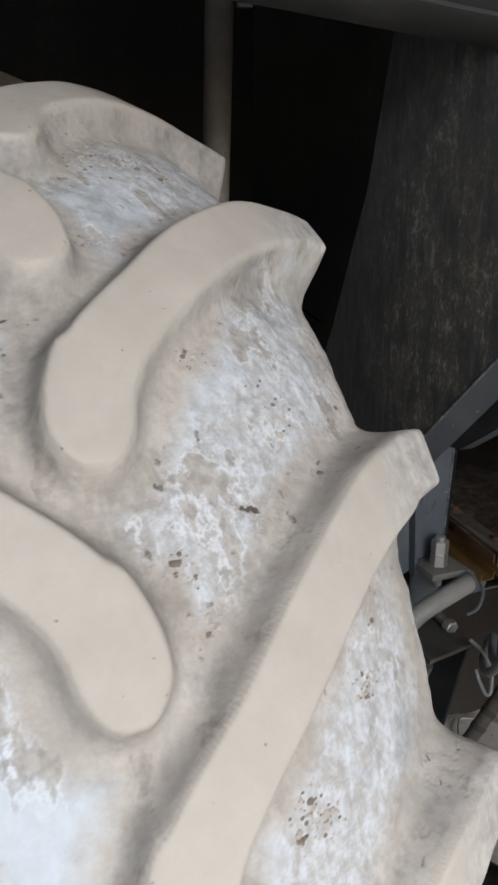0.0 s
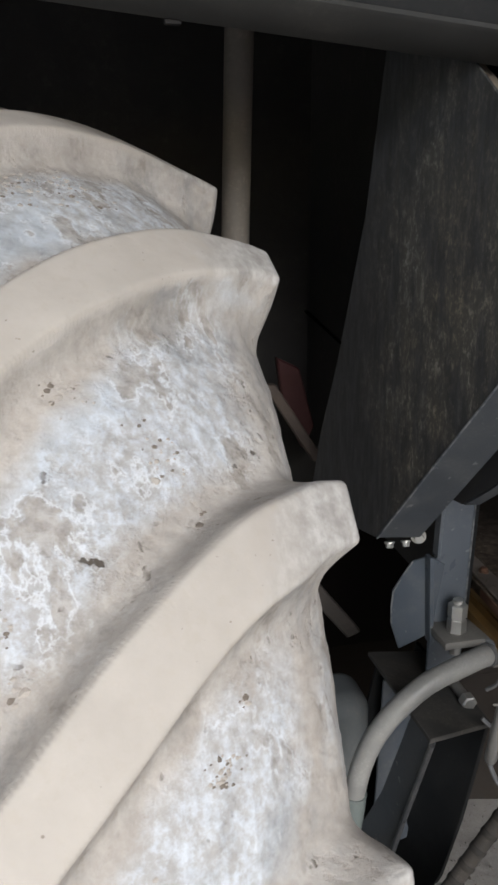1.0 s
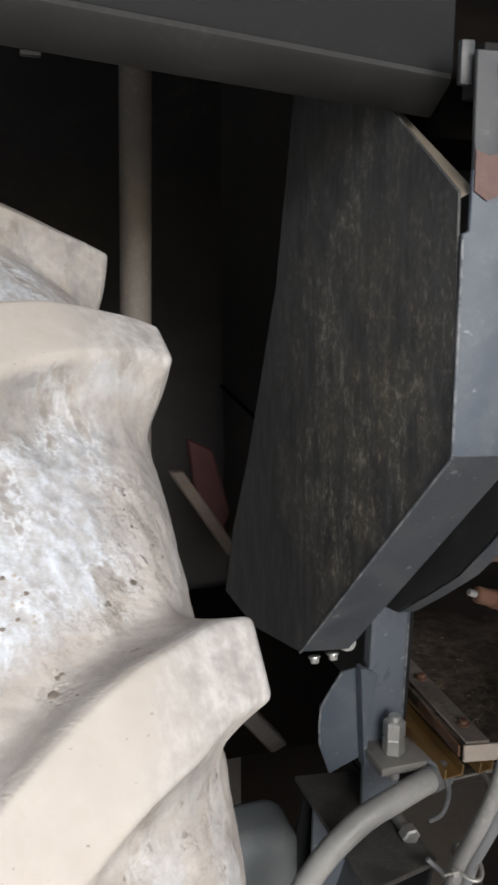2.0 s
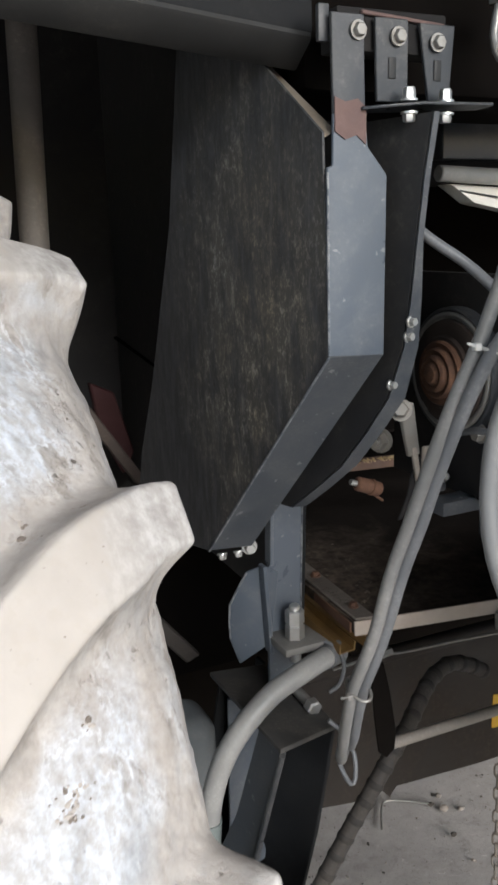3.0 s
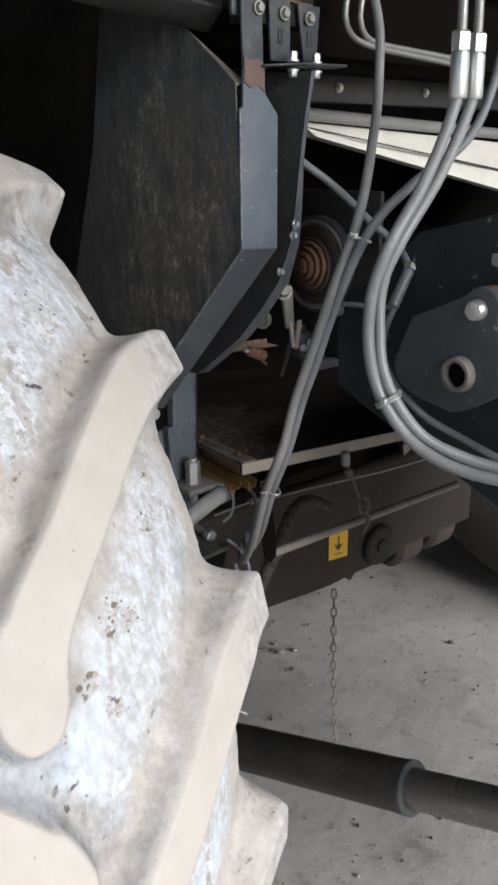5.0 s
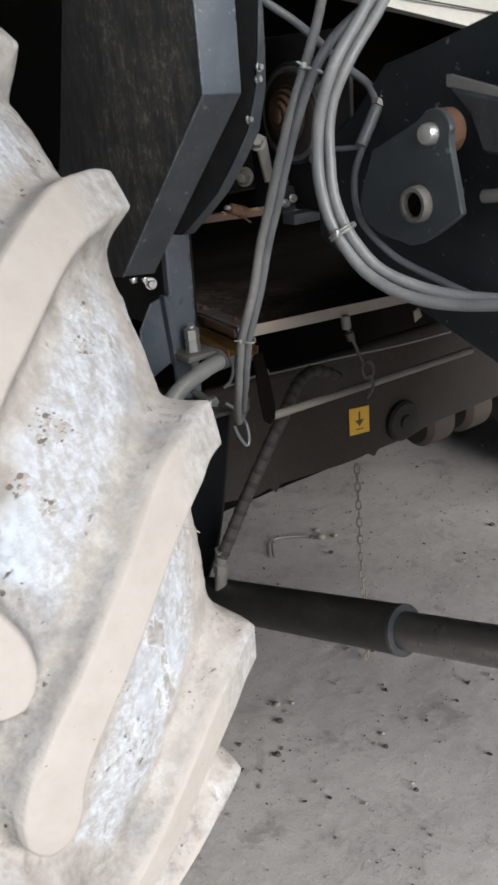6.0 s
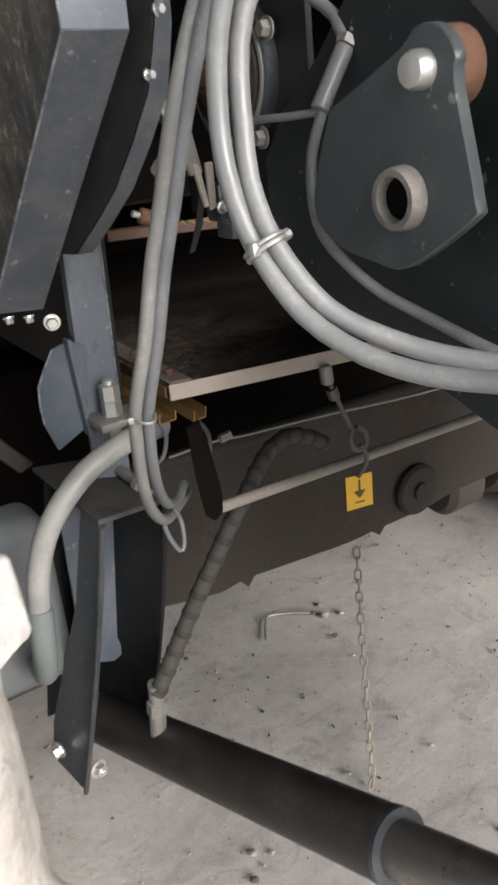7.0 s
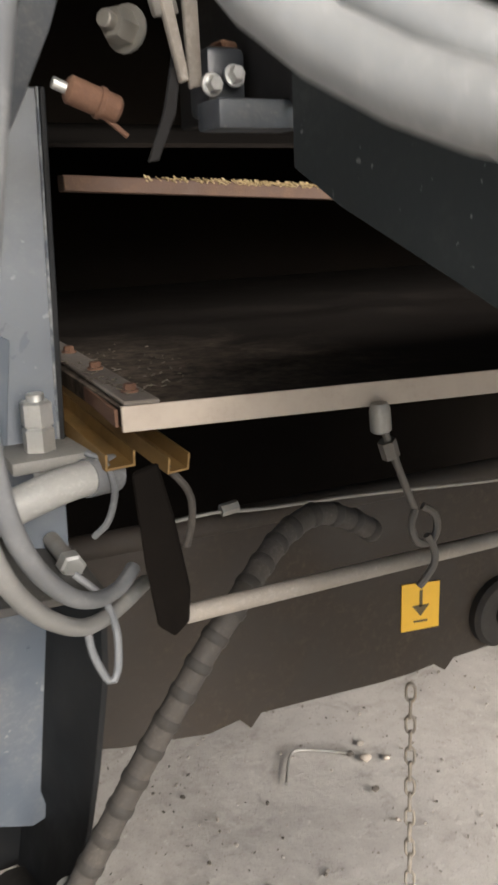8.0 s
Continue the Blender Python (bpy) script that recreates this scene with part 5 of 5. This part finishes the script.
# ---- arm that holds the cylinder ----
def arm():
    t = thing("cylinder_arm", (0.81, 0.95, 0.35), "black steel channel arm holding a hydraulic cylinder", "arm")
    part("side_plate", slab([(0.782, 0.815, 0.868), (0.776, 0.872, 0.707), (0.761, 0.907, 0.569), (0.744, 0.988, 0.346), (0.729, 1.08, 0.358), (0.736, 1.06, 0.44), (0.753, 1.005, 0.565), (0.77, 0.94, 0.7), (0.782, 0.88, 0.868)], (0.006, 0, 0)), FLANGE, t, "scuffed blue-black side plate")
    part("side_plate", slab([(0.893, 0.87, 0.84), (0.896, 0.896, 0.75), (0.884, 0.905, 0.653), (0.868, 0.921, 0.546), (0.845, 0.95, 0.45), (0.835, 1.1, 0.42), (0.89, 1.1, 0.84)], (-0.006, 0, 0)), BLACK, t)
    part("web", slab([(0.788, 1.02, 0.86), (0.888, 1.06, 0.84), (0.84, 1.1, 0.42), (0.74, 1.1, 0.42)], (0, 0.006, 0)), BLACK, t)
    part("cap", slab([(0.776, 0.808, 0.874), (0.89, 0.86, 0.845), (0.892, 1.05, 0.845), (0.776, 1.03, 0.87)], (0, 0, 0.007)), worn("dusty cap", (0.05, 0.048, 0.046), (0.2, 0.18, 0.155), 0.7, 0.5, 16), t, "dusty top cap")
    part("front_edge", pipe([(0.781, 0.813, 0.868), (0.775, 0.87, 0.707), (0.760, 0.905, 0.569), (0.743, 0.986, 0.346)], 0.004, 8, step=0.03), BLACK_EDGE, t, "worn front edge")
    part("inner_gusset", slab([(0.793, 1.005, 0.84), (0.883, 1.02, 0.82), (0.868, 1.02, 0.56), (0.858, 1.02, 0.535), (0.838, 1.02, 0.528), (0.79, 1.015, 0.55)], (0, 0.005, 0)), BLUE_BLACK, t, "blue-black inner gusset")
    bolt((0.765, 0.972, 0.392), (0.3, -1, 0), 0.011, 0.01, t, stud=0.006)
    bolt((0.728, 1.03, 0.41), (-1, -0.4, 0), 0.011, 0.012, t)
    return t


arm()
bm = bmesh.new()
box((0.6, 1.0, 0.545), (0.778, 1.1, 0.815), 0, bm=bm)
soften(bm, 0.03, segments=6)
single("axle_housing", bm, worn("pale grey housing", (0.1, 0.112, 0.118), (0.21, 0.2, 0.19), 0.7, 0.6, 12), "dusty pale blue-grey axle housing behind a hose", "housing")
single("dusty_bar", slab([(0.685, 1.2, 0.95), (0.715, 1.2, 0.955), (0.83, 1.2, 0.81), (0.805, 1.2, 0.8)], (0, 0.03, 0), 0.003), worn("dusty bar", (0.04, 0.034, 0.03), (0.1, 0.085, 0.07), 0.8, 0.6, 14), "dusty brown steel bar behind the tyre", "bar")
single("wood_stick", slab([(0.655, 1.2, 1.255), (0.675, 1.2, 1.255), (0.755, 1.2, 1.13), (0.738, 1.2, 1.125)], (0, 0.015, 0), 0.002), worn("old wood", (0.05, 0.037, 0.03), (0.13, 0.1, 0.08), 0.8, 0.5, 20), "old wooden stick leaning behind the tyre", "stick")


def cylinder():
    t = thing("hydraulic_cylinder", (0.86, 0.7, 0.5), "black hydraulic cylinder with a dull steel rod", "cylinder")
    a, b = Vector((0.8135, 1.085, 0.393)), Vector((0.905, 0.452, 0.588))
    d = (b - a).normalized()
    length = (b - a).length
    barrel = part("barrel", lathe(a, d, [(0, 0.02), (0.02, 0.04), (length - 0.02, 0.04), (length - 0.004, 0.0415), (length, 0.04), (length, 0.033)], 36), TUBE, t)
    part("rod", lathe(b - d * 0.01, d, [(0, 0.0305), (0.75, 0.0305)], 28), CHROME, t, "dull steel piston rod")
    part("gland", lathe(b - d * 0.004, d, [(0, 0.0415), (0.006, 0.0415), (0.007, 0.034)], 36), BLACK_EDGE, barrel, "worn end ring")
    return t


cylinder()

# ---- far under the machine ----
for x, y, z, r in ((1.76, 1.2, 0.47, 0.07), (2.0, 1.28, 0.43, 0.085)):
    single("roller", lathe((x - 0.06, y, z), (1, 0, 0), [(0, r * 0.3), (0.004, r * 0.8), (0.02, r), (0.1, r), (0.116, r * 0.8), (0.12, r * 0.3)], 26), worn("brown roller", (0.04, 0.03, 0.025), (0.09, 0.07, 0.055), 0.8, 0.6, 14), "dark brown round roller under the machine", "roller", "rollers")
t = thing("far_tyre", (2.68, 1.12, 0), "dark tyre of the opposite wheel in the shade", "tyre")
# Brown-black tyre colour with the shade under the machine put in.
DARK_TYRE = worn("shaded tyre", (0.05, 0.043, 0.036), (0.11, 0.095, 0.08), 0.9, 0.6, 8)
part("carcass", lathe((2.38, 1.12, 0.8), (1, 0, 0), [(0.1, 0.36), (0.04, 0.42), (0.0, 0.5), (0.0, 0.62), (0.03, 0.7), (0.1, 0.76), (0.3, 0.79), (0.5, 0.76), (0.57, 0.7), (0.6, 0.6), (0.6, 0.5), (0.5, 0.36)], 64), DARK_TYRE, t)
part("rim", lathe((2.46, 1.12, 0.8), (1, 0, 0), [(0, 0.35), (0.02, 0.36), (0.05, 0.33), (0.06, 0.1), (0.02, 0.08)], 40), BROWN, t)
# Near-black here stands in for the shade below the machine.
single("axle_beam", box((-0.4, 1.5, 0.6), (3.2, 1.7, 0.88), 0.01), SHADE_BLACK, "near-black axle beam under the machine, shade put into its colour", "axle")


# ---- litter on the floor ----
CLOD = worn("dry clod", (0.06, 0.05, 0.042), (0.17, 0.148, 0.125), 0.95, 0.6, 60, grit=0.5)


def litter():
    spots = [(1.13, 0.73, 0.006), (1.1, 0.62, 0.004), (0.93, 0.87, 0.008), (1.49, 0.99, 0.006), (1.64, 1.57, 0.008), (1.58, 1.43, 0.008), (1.84, 1.12, 0.007), (2.07, 1.2, 0.009), (1.49, 0.735, 0.005), (1.3, 1.04, 0.006), (1.0, 0.95, 0.008), (1.03, 1.0, 0.008), (1.06, 0.98, 0.006), (1.6, 1.55, 0.008), (1.62, 1.52, 0.012), (1.66, 1.5, 0.007)]
    for x, y, r in spots:
        bm = bmesh.new()
        bmesh.ops.create_icosphere(bm, subdivisions=2, radius=r)
        seed = random.uniform(0, 50)
        for v in bm.verts:
            v.co *= 1 + 0.45 * noise.noise(v.co / r * 1.3 + Vector((seed, 0, 0)))
            v.co.z *= 0.6
            v.co += Vector((x, y, r * 0.4))
        single("pebble", bm, random.choice([CLOD, CLOD, ROD, PALE_EDGE]), "small pebble or clod on the concrete", "pebble", "pebbles on the floor")
    bm = bmesh.new()
    for k in range(2600):
        x, y = random.uniform(0.6, 2.6), random.uniform(-0.1, 2.3)
        r = random.uniform(0.001, 0.0022) if k % 7 else random.uniform(0.0022, 0.0048)
        tmp = bmesh.new()
        bmesh.ops.create_icosphere(tmp, subdivisions=1, radius=r, matrix=Matrix.Translation((x, y, 0.0)) @ Euler((random.random() * 6, 0, random.random() * 6)).to_matrix().to_4x4() @ Matrix.Diagonal((1, random.uniform(0.5, 1.3), random.uniform(0.4, 0.9), 1)))
        merge(bm, tmp)
    single("grit", bm, worn("grit", (0.16, 0.14, 0.12), (0.4, 0.37, 0.33), 0.9, 0.6, 40), "scattered grit on the concrete", "grit", kind="stuff")
    bm = bmesh.new()
    for k in range(700):
        x, y = random.uniform(0.7, 2.3), random.uniform(0.2, 1.85)
        if noise.noise((x * 3, y * 3, 7)) < random.uniform(-0.3, 0.2):
            continue
        r = random.uniform(0.001, 0.0026) if k % 8 else random.uniform(0.003, 0.005)
        tmp = bmesh.new()
        bmesh.ops.create_icosphere(tmp, subdivisions=1, radius=r, matrix=Matrix.Translation((x, y, 0.0)) @ Euler((random.random() * 6, 0, random.random() * 6)).to_matrix().to_4x4() @ Matrix.Diagonal((1.6, random.uniform(0.5, 1.3), random.uniform(0.4, 0.9), 1)))
        merge(bm, tmp)
    single("crumbs", bm, worn("dark crumbs", (0.03, 0.025, 0.02), (0.1, 0.085, 0.07), 0.95, 0.5, 40), "dark crumbs of soil scattered on the concrete", "crumbs", kind="stuff")
    single("paper_scrap", slab([(1.352, 0.86, 0.93), (1.37, 0.86, 0.935), (1.378, 0.86, 0.915), (1.36, 0.862, 0.905)], (0.002, 0.004, 0), 0.0005), PALE_EDGE, "torn pale scrap caught on the frame", "scrap")
    single("bent_wire", pipe([(1.43, 1.53, 0.004), (1.47, 1.59, 0.004), (1.5, 1.615, 0.005), (1.55, 1.59, 0.004), (1.6, 1.55, 0.004)], 0.003, 8), STEEL, "bent piece of wire lying on the concrete", "wire")

    more = random.Random(5)
    for k in range(26):
        x, y, r = more.uniform(0.85, 2.0), more.uniform(0.3, 1.7), more.uniform(0.002, 0.0055)
        bm = bmesh.new()
        bmesh.ops.create_icosphere(bm, subdivisions=2, radius=r)
        for v in bm.verts:
            v.co *= 1 + 0.5 * noise.noise(v.co / r * 1.4 + Vector((k * 3.1, 0, 0)))
            v.co.z *= 0.55
            v.co += Vector((x, y, r * 0.35))
        single("pebble", bm, more.choice([CLOD, CLOD, CLOD, ROD, PALE_EDGE]), "small pebble or clod on the concrete", "pebble", "pebbles on the floor")
    bm = bmesh.new()
    for k in range(150):
        u = more.random() ** 4.5
        x, y = 0.925 + 0.11 * u, 0.87 + 0.05 * u + more.random() ** 1.5 * 0.25
        a, n = more.uniform(0, 6.3), more.uniform(0.001, 0.005) if k % 9 else more.uniform(0.006, 0.016)
        p = Vector((x, y, 1.0045 if x < 0.955 else 1.0015)) + Vector((0, 0, more.uniform(0, 0.003)))
        rod(p, p + Vector((math.cos(a) * n, math.sin(a) * n * 0.7, more.uniform(-0.0006, 0.0016))), more.uniform(0.0003, 0.0007), 4, bm)
    single("chaff", bm, worn("dry chaff", (0.09, 0.074, 0.056), (0.2, 0.17, 0.13), 0.9, 0.5, 60), "dry chaff and dust lying on the board", "chaff", kind="stuff")


litter()

# ---- small things round the tyre ----
single("straw", pipe([(0.5, 0.386, 0.966), (0.509, 0.379, 0.962), (0.516, 0.377, 0.957), (0.519, 0.379, 0.953)], 0.0008, 6, step=0.004), PALE_EDGE, "dry pale straw caught on the tyre shoulder", "straw")
# Darker copy of the red paint, with the shade behind the tyre in it.
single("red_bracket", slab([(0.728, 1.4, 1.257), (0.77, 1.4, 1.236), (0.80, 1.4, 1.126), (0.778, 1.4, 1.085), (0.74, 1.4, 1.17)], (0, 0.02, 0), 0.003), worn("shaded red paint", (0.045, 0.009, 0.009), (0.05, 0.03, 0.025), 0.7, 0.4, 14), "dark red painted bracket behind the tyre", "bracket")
single("beam_tab", box((0.462, 0.745, 1.673), (0.476, 0.752, 1.7), 0.001), SOOT, "small dusty dark tab under the frame beam", "tab")
